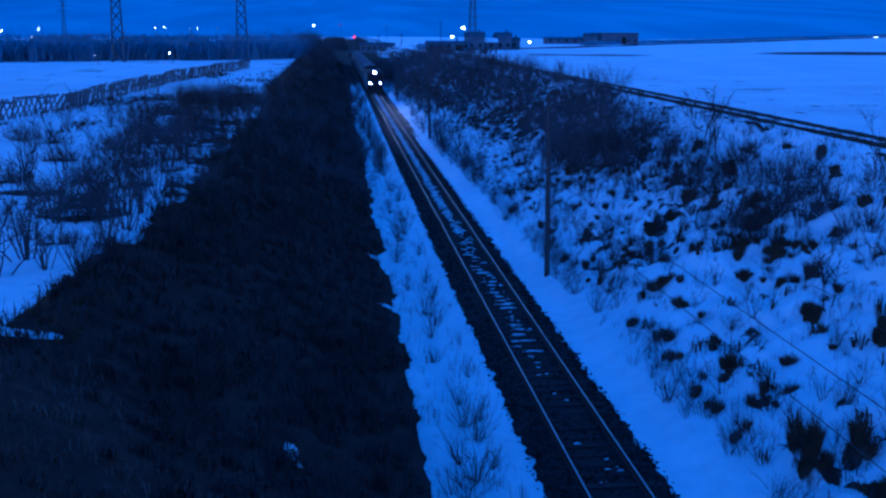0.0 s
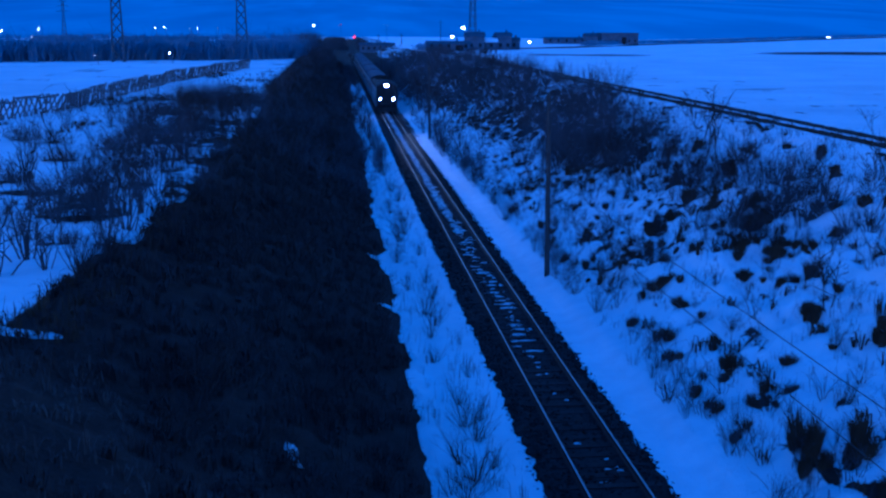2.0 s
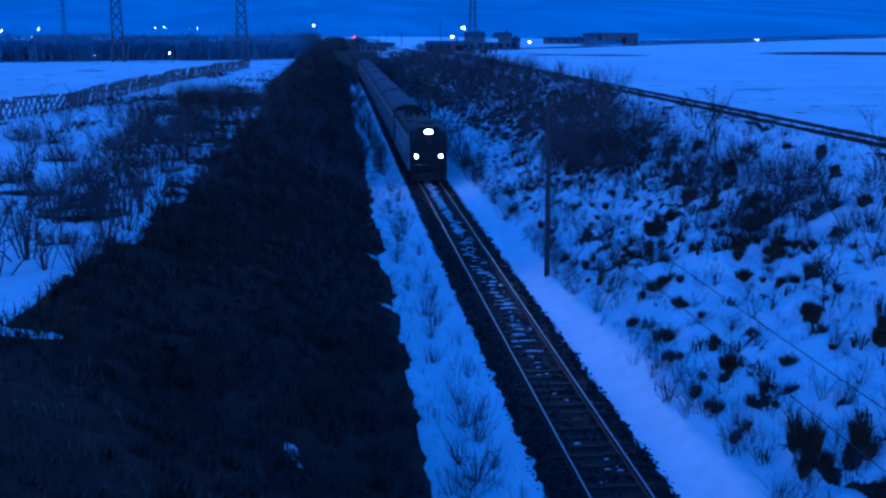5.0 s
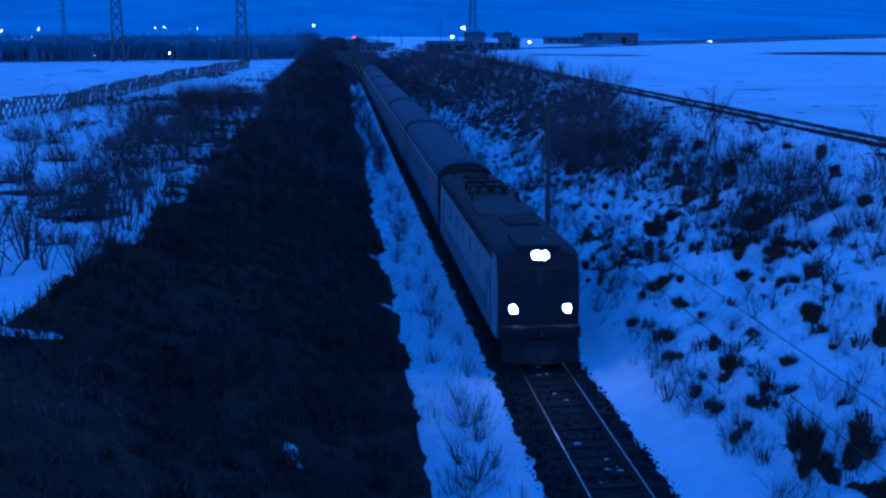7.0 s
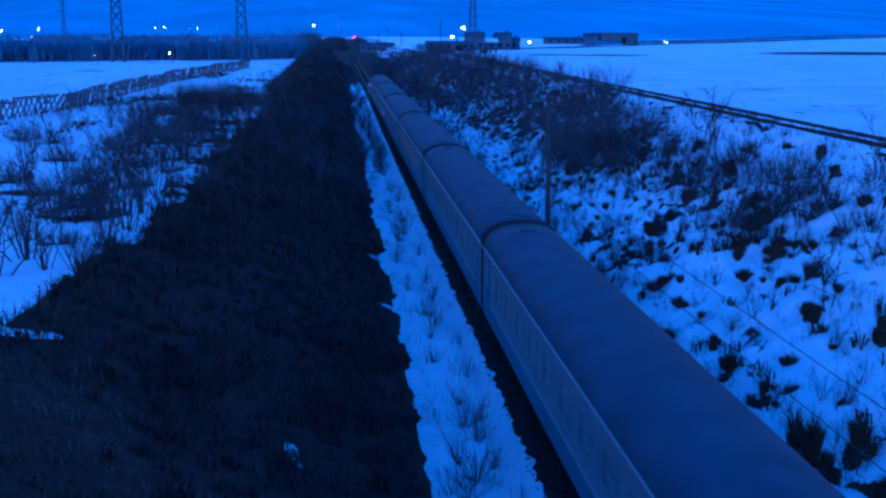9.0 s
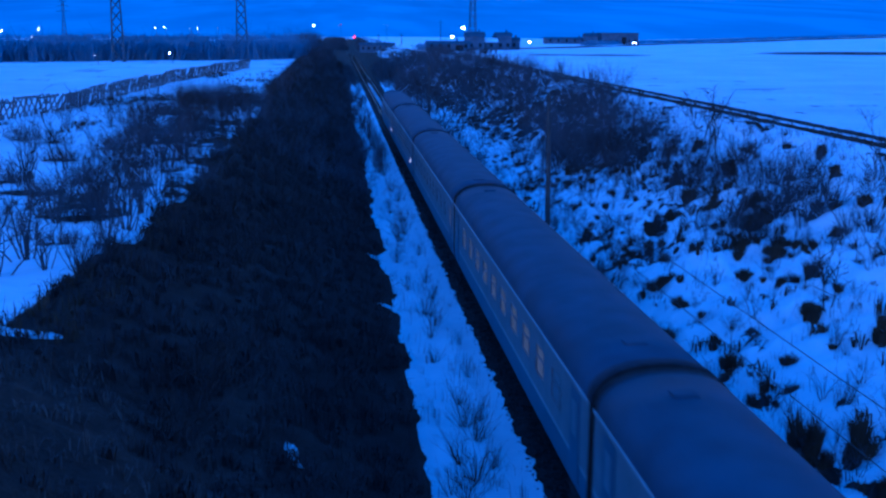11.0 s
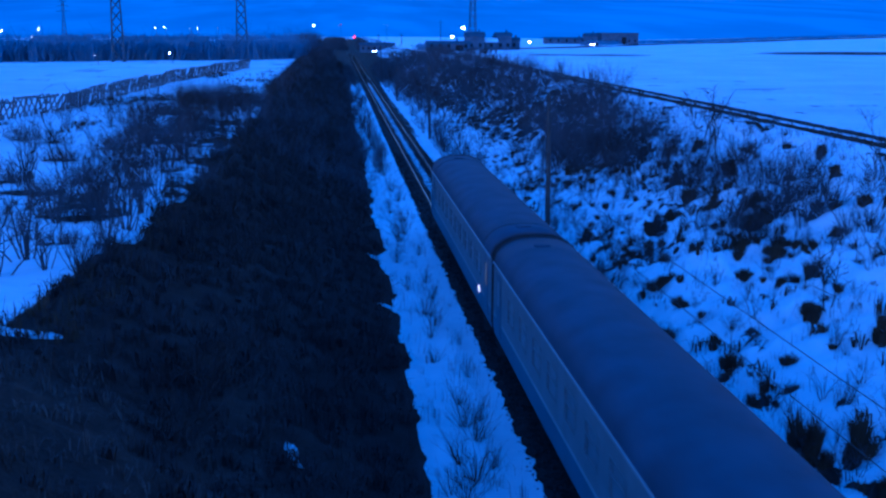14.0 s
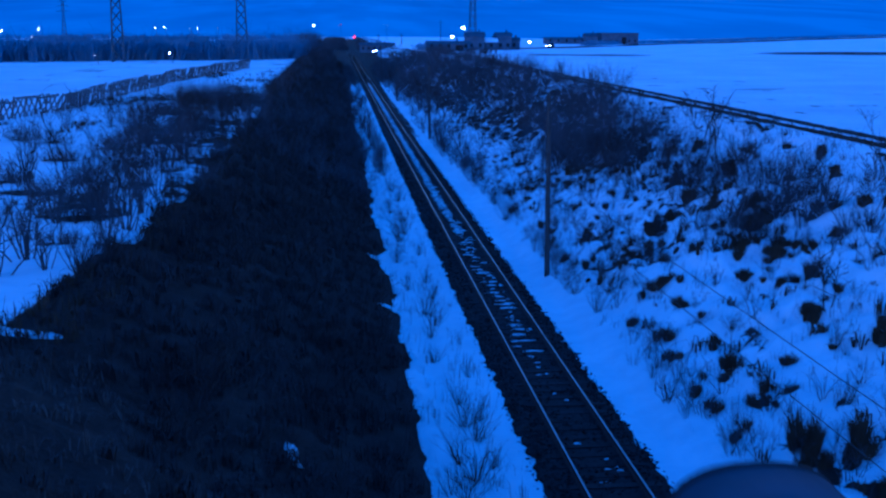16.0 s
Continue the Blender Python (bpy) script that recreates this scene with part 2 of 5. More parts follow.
# matted dark scrub on the level ground behind the left bank: x, y, half width, half depth
LEFT_SCRUB = [(-15.2, 30.9, 1.5, 0.9), (-13.6, 30.4, 1.0, 1.0), (-15.2, 35.4, 1.5, 1.0), (-17.3, 61.0, 2.6, 3.0), (-15.8, 48.8, 1.8, 1.6), (-18.5, 55.7, 1.5, 1.6), (-20.0, 43.3, 0.9, 1.2),
              (-18.3, 40.5, 0.8, 0.9), (-20.1, 51.6, 1.4, 1.4), (-17.1, 43.4, 0.9, 1.3), (-15.4, 37.9, 0.8, 1.0), (-19.1, 79.2, 2.0, 3.0), (-19.0, 95.0, 2.2, 6.0), (-13.7, 60.5, 1.5, 3.0),
              (-22.4, 58.5, 1.3, 1.6), (-16.4, 68.6, 2.0, 2.5), (-14.3, 87.3, 1.5, 4.0), (-12.6, 52.7, 0.9, 2.5), (-12.4, 44.7, 0.6, 2.2), (-24.6, 59.9, 1.0, 1.4), (-13.2, 28.4, 0.6, 1.2)]
BANK_SNOW = [(-7.7, 21.25, 0.16, 0.4), (-7.5, 20.8, 0.18, 0.2), (-9.65, 17.1, 0.2, 0.18), (-6.86, 53.5, 0.2, 0.35), (-6.33, 26.9, 0.07, 0.08),
             (-4.95, 48.4, 0.4, 0.5), (-4.75, 39.8, 0.35, 0.4), (-13.6, 21.4, 0.8, 0.3), (-12.9, 21.5, 0.45, 0.2)]


def height(x, y):
    x, y = np.asarray(x, float), np.asarray(y, float)
    left = np.interp(x, [-13.4, -12.2, -5.2, -4.4], [4.5, 4.3, 0.1, -0.3])
    right = np.interp(x, [2.3, 2.9, 12, 19.5, 21], [-0.25, 0.05, 2.9, 4.85, 5.0])
    z = np.where(x < -1, left, right)
    z = z + (x < -13) * 0.35 * (fbm(x * 0.12, y * 0.12) - 0.5)
    slope = step(3.0, 5.0, x) * (1 - step(19, 21, x))
    z = z + slope * (0.65 * (fbm(x * 1.5 + 3, y * 1.3, 2) - 0.5) + 0.75 * (fbm(x * 0.55, y * 0.5, 3) - 0.5) + 0.9 * (fbm(x * 0.16, y * 0.13 + 5, 2) - 0.5))
    brush = step(-13, -12, x) * (1 - step(-5.5, -4.5, x))
    z = z + brush * 0.7 * (fbm(x * 0.5 + 9, y * 0.5, 3) - 0.5)
    strip = step(-4.8, -4.2, x) * (1 - step(-2.6, -2.0, x))
    z = z + strip * 0.5 * (fbm(x * 1.1, y * 0.9) - 0.45)
    z = z + np.interp(x, [90, 145, 188, 238, 283, 330, 420], [0, 0.0, 0.05, 0.9, 1.6, 2.2, 3.5]) * step(150, 300, y)
    z = z + step(24, 40, x) * 0.5 * (fbm(x * 0.05, y * 0.05) - 0.5)
    z = z - 0.08 * np.exp(-(((np.abs(x - ROAD_X) - 0.85) / 0.35) ** 2))
    # the cutting runs out on to the level plain far down the line
    k = step(470, 640, y) * step(-32, -24, x) * (1 - step(24, 32, x))
    z = z * (1 - k) + 4.9 * k
    # the overpass ramp rises towards the eye on the far side of the bank
    ramp = np.clip(20.5 + 0.5 * (fbm(x * 0.4, y * 0.4) - 0.5) - y, 0, 22) * 0.155 * (1 - step(-9.5, -4.4, x))
    return z + ramp


def cover(x, y):
    """How much snow lies at (x, y): above about 0.5 it is closed."""
    n = fbm(x * 0.35 + 4, y * 0.35, 4)
    c = np.ones_like(x) * 1.0
    top, foot = bank_top(y), bank_foot(y)
    bare = step(top - 0.9, top + 0.4, x) * (1 - step(foot - 0.12, foot + 0.12, x))
    c = c - bare * 1.2
    # patchy level ground behind the left bank
    patch = step(-27, -15, x) * (1 - step(top - 1, top, x)) * (y > 20)
    n = 0.6 * n + 0.4 * fbm(x * 1.3, y * 0.9, 3)
    c = c - patch * np.clip((n - 0.49) * 6.0, 0, 0.6) * (0.4 + 0.6 * step(25, 40, y))
    for px, py, a, b in LEFT_SCRUB:
        c = c - 0.62 * np.exp(-(((x - px) / a) ** 2 + ((y - py) / b) ** 2) * 2.6)
    # tussocky right bank
    u, w = 0.5 * x + 0.86 * y, 0.86 * x - 0.5 * y
    m = 0.72 * fbm(u * 1.5, w * 2.0 + 20, 3) + 0.28 * fbm(x * 0.3 + 7, y * 0.3, 2)
    m = m + 0.042 * step(34, 42, y) * (1 - step(62, 75, y)) * (1 - step(11.5, 14.0, x)) - 0.012 * (1 - step(26, 34, y)) - 0.045 * step(12.5, 15.0, x) * step(34, 40, y) * (1 - step(56, 64, y))
    slope = step(3.2, 5.0, x) * (1 - step(21, 23, x))
    c = c - slope * np.clip((m - 0.585) * 5.0, 0, 0.6)
    for px, py, a in NEAR_CLUMPS + UPPER_CLUMPS:
        d, e = 0.8 * (x - px) + 0.6 * (y - py), 0.8 * (y - py) - 0.6 * (x - px)
        c = c - 0.72 * np.exp(-(d * d / (0.36 * a * a) + e * e / (0.62 * a * a)))
    far = step(54, 92, y) * step(4.0, 7.0, x) * (1 - step(17, 20, x))
    c = c - 0.5 * far
    # cinders spilt over the far shoulder
    c = c - 0.6 * step(70, 120, y) * step(0.8, 1.2, x) * (1 - step(1.9, 2.5, x + 0.5 * (fbm(x * 0 + 2, y * 0.3, 3) - 0.5)))
    # brush closes in on the track far down the line
    c = c - 0.65 * step(165, 235, y) * (1 - step(640, 720, y)) * step(-9.0, -4.5, x) * (1 - step(5.0, 9.0, x))
    # wheel ruts of the dirt road
    rut = np.exp(-(((np.abs(x - ROAD_X) - 0.9) / (0.8 + 0.35 * fbm(x * 0.5, y * 0.3 + 2, 2))) ** 2)) * (y < 400)
    c = c - 0.8 * rut
    # ramp of the overpass
    c = c - 1.2 * (1 - step(20.2, 20.8, y + 1.6 * (fbm(x * 0.6, y * 0.6) - 0.5))) * (1 - step(-6, -4.6, x))
    # field: bare strips
    f = step(30, 45, x)
    strip = np.exp(-(((y - 270) / (7.0 + 0.35 * (x - 80).clip(0, 110))) ** 2)) * step(85, 125, x)
    strip2 = np.exp(-(((y - 245) / 11.0) ** 2)) * step(34, 40, x) * (1 - step(62, 80, x))
    c = c - f * 0.8 * (strip + strip2) - step(24, 27, x) * np.clip((fbm(x * 1.1, y * 0.35, 3) - 0.6) * 4, 0, 0.55) * (1 - step(120, 190, y))
    c = c - 0.7 * np.exp(-(((x - ROAD_X + 3.0) / 0.55) ** 2)) * step(0.44, 0.6, fbm(x * 0.3, y * 0.16 + 9, 3)) * (y > 30) * (y < 110)
    # furrow shade painted as bare flecks on the field behind the left bank
    c = c - (x < -22) * (y > 55) * (y < 230) * np.clip((fbm(x * 0.3 + 2, y * 0.1, 4) - 0.56) * 6, 0, 0.5)
    # leftover snow on the dark bank
    for px, py, s, a in BANK_SNOW:
        c = c + 1.3 * np.exp(-(((x - px) / s) ** 2) - ((y - py) / a) ** 2)
    return c


def ground():
    xs = np.concatenate([-np.geomspace(3500, 17, 60), np.arange(-16.8, 26.5, 0.2), np.geomspace(26.8, 3500, 70)])
    ys = np.concatenate([-np.geomspace(2500, 12, 24), np.linspace(-10, 9, 14), np.geomspace(10, 320, 580), np.geomspace(326, 4200, 60)])
    X, Y = np.meshgrid(xs, ys)
    Z = height(X, Y)
    nx, ny = len(xs), len(ys)
    me = bpy.data.meshes.new("ground")
    i = np.arange(nx * ny).reshape(ny, nx)
    quads = np.stack([i[:-1, :-1], i[:-1, 1:], i[1:, 1:], i[1:, :-1]], -1).reshape(-1, 4)
    me.vertices.add(nx * ny)
    me.vertices.foreach_set("co", np.stack([X, Y, Z], -1).astype(np.float32).ravel())
    me.loops.add(quads.size)
    me.loops.foreach_set("vertex_index", quads.astype(np.int32).ravel())
    me.polygons.add(len(quads))
    me.polygons.foreach_set("loop_start", np.arange(0, quads.size, 4, dtype=np.int32))
    me.polygons.foreach_set("use_smooth", np.ones(len(quads), bool))
    me.update(calc_edges=True)
    at = me.attributes.new("snow", "FLOAT", "POINT")
    at.data.foreach_set("value", cover(X, Y).astype(np.float32).ravel())
    me.materials.append(M_GROUND)
    return tagged(new("ground", me), "snow-covered ground with dark bare banks and wheel ruts", "ground", kind="structure")


ground()


# ---- railway ----
NEAR0, NEAR1 = 14.0, 190.0


def track():
    t = thing("railway_track", "single railway track on dark ballast with thin snow", "railway track", kind="structure")
    # ballast bed with a ragged shoulder
    ys = np.concatenate([np.arange(-220, 12, 4.0), np.arange(12, 120, 0.25), np.geomspace(120, 505, 150)])
    offs = [-1.92, -1.6, -1.38, -0.75, 0.0, 0.75, 1.3, 1.55, 2.1]
    hts = [-0.48, -0.27, -0.178, -0.182, -0.185, -0.182, -0.178, -0.27, -0.5]
    v, f = [], []
    for k, y in enumerate(ys):
        for o, h in zip(offs, hts):
            j = (vnoise(y * 1.7, o * 3.0) - 0.5)
            j2 = vnoise(y * 6.3, o * 2.0 + 9) - 0.5
            v.append((o + (0.12 * j + 0.26 * j2) * (abs(o) > 1.2), y, h + 0.03 * (vnoise(y * 3.1, o * 5.0 + 40) - 0.5)))
        if k:
            a, b, n = (k - 1) * 9, k * 9, 9
            f += [(a + i, a + i + 1, b + i + 1, b + i) for i in range(n - 1)]
    link("ballast_bed", v, f, M_BALLAST, t)
    # loose ballast stones, thickest along the shoulders
    r = np.random.RandomState(12)
    n = 9000
    sy = 17 + 75 * r.rand(n) ** 1.4
    side = np.where(r.rand(n) < 0.5, -1, 1)
    sx = np.where(r.rand(n) < 0.62, side * (1.3 + 0.28 * r.randn(n)) + 0.02 * side, 1.3 * (2 * r.rand(n) - 1))
    size = 0.022 + 0.04 * r.rand(n)
    sz = np.interp(np.abs(sx), [0, 1.38, 1.6, 1.92, 2.3], [-0.182, -0.178, -0.27, -0.36, -0.36]) + 0.3 * size
    keep = (np.abs(np.abs(sx) - 0.7535) > 0.12) & (np.abs(sx) < 2.0)
    sx, sy, sz, size = sx[keep], sy[keep], sz[keep], size[keep]
    n = len(sx)
    base = np.array([(1, 0, 0), (0, 1, 0), (-1, 0, 0), (0, -1, 0), (0, 0, 0.8), (0, 0, -0.8)])
    tri = np.array([(0, 1, 4), (1, 2, 4), (2, 3, 4), (3, 0, 4), (1, 0, 5), (2, 1, 5), (3, 2, 5), (0, 3, 5)])
    v = base[None] * size[:, None, None] * (0.6 + 0.8 * r.rand(n, 6, 3)) + 0.35 * size[:, None, None] * r.randn(n, 6, 3)
    v = (v + np.stack([sx, sy, sz], -1)[:, None]).reshape(-1, 3)
    f = (tri[None] + 6 * np.arange(n)[:, None, None]).reshape(-1, 3)
    tagged(link("ballast_stones", v.tolist(), f.tolist(), M_BALLAST, t, "loose dark crushed stones"), kind="stuff")
    # rails: foot, web and worn head
    prof = [(-0.07, -0.165), (0.07, -0.165), (0.07, -0.15), (0.012, -0.125), (0.012, -0.045), (0.036, -0.035),
            (0.036, -0.004), (0.022, 0.0), (-0.022, 0.0), (-0.036, -0.004), (-0.036, -0.035), (-0.012, -0.045), (-0.012, -0.125), (-0.07, -0.15)]
    for side in (-0.7535, 0.7535):
        v, f, idx = [], [], []
        n = len(prof)
        cuts = [-220, 0, 20, 60, 120, 300, 505]
        for k, y in enumerate(cuts):
            v += [(side + px, y, pz) for px, pz in prof]
            if k:
                for i in range(n):
                    f.append(((k - 1) * n + i, (k - 1) * n + (i + 1) % n, k * n + (i + 1) % n, k * n + i))
                    idx.append(0 if i == 7 else 1)
        link("rail", v, f, [M_RAIL, M_RUST], t, "steel rail with a worn shiny head", index=idx)
    # sleepers
    bm = boxed(-1.3, 1.3, -0.12, 0.12, -0.34, -0.165, bevel=0.012)
    first = part("sleeper", bm, M_SLEEPER, t, "dark tarred wooden sleeper")
    first.matrix_basis = pose(0, NEAR0, 0)
    y = NEAR0 + 0.62
    rnd = random.Random(3)
    while y < NEAR1:
        again(first, pose(rnd.uniform(-0.04, 0.04), y, rnd.uniform(-0.012, 0.012), 0, 0, rnd.uniform(-1, 1)), t)
        y += 0.62
    v, f = [], []
    for y in list(np.arange(-200, NEAR0 - 0.3, 0.62)) + list(np.arange(NEAR1 + 0.3, 505, 0.62)):
        n = len(v)
        v += [(sx * 1.3, y + sy * 0.12, z) for z in (-0.34, -0.165) for sx, sy in ((-1, -1), (1, -1), (1, 1), (-1, 1))]
        f += [tuple(n + i for i in q) for q in ((4, 5, 6, 7), (0, 1, 5, 4), (1, 2, 6, 5), (2, 3, 7, 6), (3, 0, 4, 7))]
    tagged(link("distant_sleepers", v, f, M_SLEEPER, t), kind="stuff")
    # snow lying in the cribs between the sleepers, thin and ragged
    v, f = [], []
    rnd = random.Random(11)
    k = 10
    while NEAR0 + 0.62 * k < 215:
        y = NEAR0 + 0.62 * k + 0.31
        k += 1
        dense = float(np.interp(y, [20, 25, 27, 30, 33, 37, 43, 50, 58, 64, 90], [0.15, 0.5, 0.15, 0.1, 0.7, 1.0, 1.0, 0.9, 0.5, 1.0, 1.0]))
        for q in range(3):
            if rnd.random() > dense * (1.0 if y > 54 else 0.25 + 1.1 * float(vnoise(np.array(y * 0.9), np.array(4.2)))):
                continue
            cx = rnd.gauss(0.12, 0.24) if y > 32 else rnd.uniform(-0.25, 0.5)
            w, d = rnd.uniform(0.06, 0.36), rnd.uniform(0.03, 0.17)
            if y < 33:
                w, d = rnd.uniform(0.04, 0.14), rnd.uniform(0.03, 0.08)
            if y > 54:
                cx, w, d = rnd.gauss(0.02, 0.07), rnd.uniform(0.18, 0.34), rnd.uniform(0.28, 0.5)
            w = min(w, 0.64 - abs(cx))
            n, m = len(v), 12
            oy = rnd.uniform(-0.13, 0.13)
            v.append((cx, y + oy, -0.145))
            for i in range(m):
                a = 2 * math.pi * i / m
                g = rnd.uniform(0.4, 1.25)
                v.append((cx + w * g * math.cos(a), y + oy + d * g * math.sin(a), -0.172))
            f += [(n, n + 1 + i, n + 1 + (i + 1) % m) for i in range(m)]
    tagged(link("crib_snow", v, f, M_THIN_SNOW, t, "patches of thin snow between the rails"), kind="stuff")
    return t


track()


# ---- the train ----
def loft(rows, close=True):
    n = len(rows[0])
    v = [p for r in rows for p in r]
    f = []
    for k in range(1, len(rows)):
        for i in range(n - 1):
            f.append(((k - 1) * n + i, k * n + i, k * n + i + 1, (k - 1) * n + i + 1))
    if close:
        f.append(tuple(range(n)))
        f.append(tuple(range((len(rows) - 1) * n, len(rows) * n))[::-1])
    return v, f


def roof_profile(half, eave, crown, n=16):
    """From one eave over the crown to the other: tight shoulders, flat crown."""
    out = []
    for i in range(n + 1):
        a = math.pi * i / n
        c, s = math.cos(a), math.sin(a)
        out.append((-half * math.copysign(abs(c) ** 0.86, c), eave + (crown - eave) * abs(s) ** 0.92))
    return out


def wheelset(parent, y):
    bm = bmesh.new()
    for s in (-0.72, 0.72):
        tube(bm, (s - 0.06, y, 0.46), (s + 0.06, y, 0.46), 0.46, 0.46, 18)
    tube(bm, (-0.75, y, 0.46), (0.75, y, 0.46), 0.08, 0.08, 8)
    return part("wheelset", bm, M_DARK, parent)


def bogie(parent, y, axles):
    bm = bmesh.new()
    for s in (-1.0, 1.0):
        box(bm, s - 0.08, s + 0.08, y - 1.9, y + 1.9, 0.5, 0.78, 0.03)
        for a in axles:
            box(bm, s - 0.13, s + 0.13, y + a - 0.2, y + a + 0.2, 0.3, 0.62, 0.03)
    box(bm, -1.0, 1.0, y - 0.25, y + 0.25, 0.55, 0.85, 0.02)
    b = part("bogie", bm, M_DARK, parent)
    for a in axles:
        wheelset(b, y + a)


def buffers(parent, y, d):
    for s in (-0.875, 0.875):
        bm = tube(bmesh.new(), (s, y, 1.06), (s, y + d * 0.5, 1.06), 0.09, 0.09, 12)
        tube(bm, (s, y + d * 0.5, 1.06), (s, y + d * 0.56, 1.06), 0.23, 0.23, 18)
        part("buffer", bm, M_DARK, parent)
    part("coupling_hook", box(bmesh.new(), -0.06, 0.06, min(y, y + d * 0.35), max(y, y + d * 0.35), 0.9, 1.1, 0.02), M_DARK, parent)


def coach(label, lit=(), seed=0, size=25.1, lamps=()):
    """A day coach, its front coupling at y = 0 and its tail at y = size."""
    rnd = random.Random(seed)
    c = thing("passenger_coach", label, "train coach", "coaches of the train")
    y0, y1 = 0.24, size - 0.24
    hw, floor_z, sill, eave, crown = 1.42, 0.98, 1.95, 3.22, 4.05
    # side walls: lower skirt, waist line, window band, cant rail; openings cut through the band
    n_win = 10
    pitch = (size - 5.2) / n_win
    wins = [y0 + 2.7 + pitch * i for i in range(n_win)]
    wins = [(a, a + 1.05) for a in wins]
    for s in (-1, 1):
        bm = bmesh.new()
        a, b = sorted((s * (hw - 0.06), s * hw))
        box(bm, a, b, y0, y1, floor_z, 1.42)
        box(bm, a + 0.06 * (s < 0) * 0.5, b - 0.06 * (s > 0) * 0.5, y0 + 0.05, y1 - 0.05, 0.78, floor_z)
        part("side_skirt", bm, M_SIDE_LOW, c, "dull blue lower side panel")
        part("side_stripe", boxed(a, b, y0, y1, 1.423, 1.53), M_STRIPE, c, "pale stripe along the side")
        bm = boxed(a, b, y0, y1, 1.533, sill)
        box(bm, a, b, y0, y1, 2.78, eave)
        edges = [y0] + [q for w in wins for q in w] + [y1]
        for k in range(0, len(edges), 2):
            box(bm, a, b, edges[k], edges[k + 1], sill, 2.78)
        part("window_band", bm, M_SIDE_TOP, c, "pale grey upper side panel")
        for k, (w0, w1) in enumerate(wins):
            x = s * (hw - 0.045)
            pane = part("window", boxed(min(x, x + s * 0.012), max(x, x + s * 0.012), w0, w1, sill, 2.78),
                        M_LIT if (s < 0 and k in lit) else M_SKY_GLASS, c, "lit yellowish window" if (s < 0 and k in lit) else "")
            bm = bmesh.new()
            xa, xb = sorted((s * (hw - 0.03), s * (hw + 0.012)))
            box(bm, xa, xb, w0, w1, sill, sill + 0.04)
            box(bm, xa, xb, w0, w1, 2.74, 2.78)
            box(bm, xa, xb, w0, w0 + 0.04, sill + 0.04, 2.74)
            box(bm, xa, xb, w1 - 0.04, w1, sill + 0.04, 2.74)
            box(bm, xa, xb, w0 + 0.04, w1 - 0.04, 2.42, 2.455)
            part("window_frame", bm, M_SIDE_TOP, pane)
        for d0 in (y0 + 0.75, y1 - 1.6):
            x = s * (hw + 0.006)
            d = part("door", boxed(min(x, x + s * 0.014), max(x, x + s * 0.014), d0, d0 + 0.85, 1.0, 3.05, bevel=0.005), M_SIDE_LOW, c)
            x = s * (hw + 0.024)
            part("door_window", boxed(min(x, x + s * 0.008), max(x, x + s * 0.008), d0 + 0.2, d0 + 0.65, 2.0, 2.8, bevel=0.003),
                 M_LIT if (s < 0 and (("d0" in lit and d0 < 5) or ("d1" in lit and d0 > 5))) else M_SKY_GLASS, d)
            bm = bmesh.new()
            for z in (0.42, 0.7):
                box(bm, min(s * 1.2, s * 1.46), max(s * 1.2, s * 1.46), d0, d0 + 0.85, z, z + 0.03)
            part("door_steps", bm, M_DARK, c)
    # end walls with vestibule bellows
    for y, d in ((y0, -1), (y1, 1)):
        bm = boxed(-hw, hw, min(y, y + d * 0.05), max(y, y + d * 0.05), 0.98, eave)
        e = part("end_wall", bm, M_DARK, c, "dark end wall")
        bm = bmesh.new()
        y_in, y_out = y + d * 0.05, y + d * 0.235
        ya, yb = min(y_in, y_out), max(y_in, y_out)
        box(bm, -0.72, -0.5, ya, yb, 1.1, 3.3, 0.03)
        box(bm, 0.5, 0.72, ya, yb, 1.1, 3.3, 0.03)
        box(bm, -0.5, 0.5, ya, yb, 3.1, 3.3, 0.03)
        part("gangway_bellows", bm, M_RUBBER, e)
        part("end_door", boxed(-0.45, 0.45, min(y, y + d * 0.08), max(y, y + d * 0.08), 1.15, 3.05, bevel=0.01), M_DARK, e)
        buffers(c, y, d * 0.41)
    # roof shell
    prof = roof_profile(hw + 0.012, eave + 0.004, crown)
    rows = []
    for y in np.linspace(y0 - 0.05, y1 + 0.05, 15):
        rows.append([(x, y, z) for x, z in prof])
    v, f = loft(rows)
    roof = link("roof", v, f, [M_ROOF, M_DARK], c, "smooth dusty grey roof", index=[1 if len(q) > 4 else 0 for q in f])
    roof.data.polygons.foreach_set("use_smooth", [len(p.vertices) == 4 for p in roof.data.polygons])
    for s in (-1, 1):
        x = s * (hw + 0.03)
        part("rain_gutter", boxed(x - 0.025, x + 0.025, y0, y1, eave - 0.03, eave + 0.03, bevel=0.008), M_STRIPE, c, "pale gutter strip under the eave")
    for y in (y0 + 0.02, y1 - 0.14):
        rim = [(x * 1.012, z + 0.025) for x, z in prof]
        v, f = loft([[(x, y, z) for x, z in rim], [(x, y + 0.12, z) for x, z in rim]])
        link("end_rim", v, f, M_LOCO_ROOF, c, "dark rim at the roof's end")
    if size < 24:
        for y in (y0 + 1.9, y1 - 1.95):
            rim = [(x * 1.006, z + 0.012) for x, z in prof]
            v, f = loft([[(x, y, z) for x, z in rim], [(x, y + 0.035, z) for x, z in rim]])
            link("roof_seam", v, f, M_DARK, c, "dark seam across the roof")
    for y in (y0 + 1.2, y1 - 1.6):
        part("roof_vent", boxed(-0.35, 0.15, y, y + 0.32, crown - 0.04, crown + 0.045, bevel=0.02), M_ROOF, c)
    bm = boxed(-1.25, 1.25, y0 + 0.1, y1 - 0.1, 0.82, 0.975)
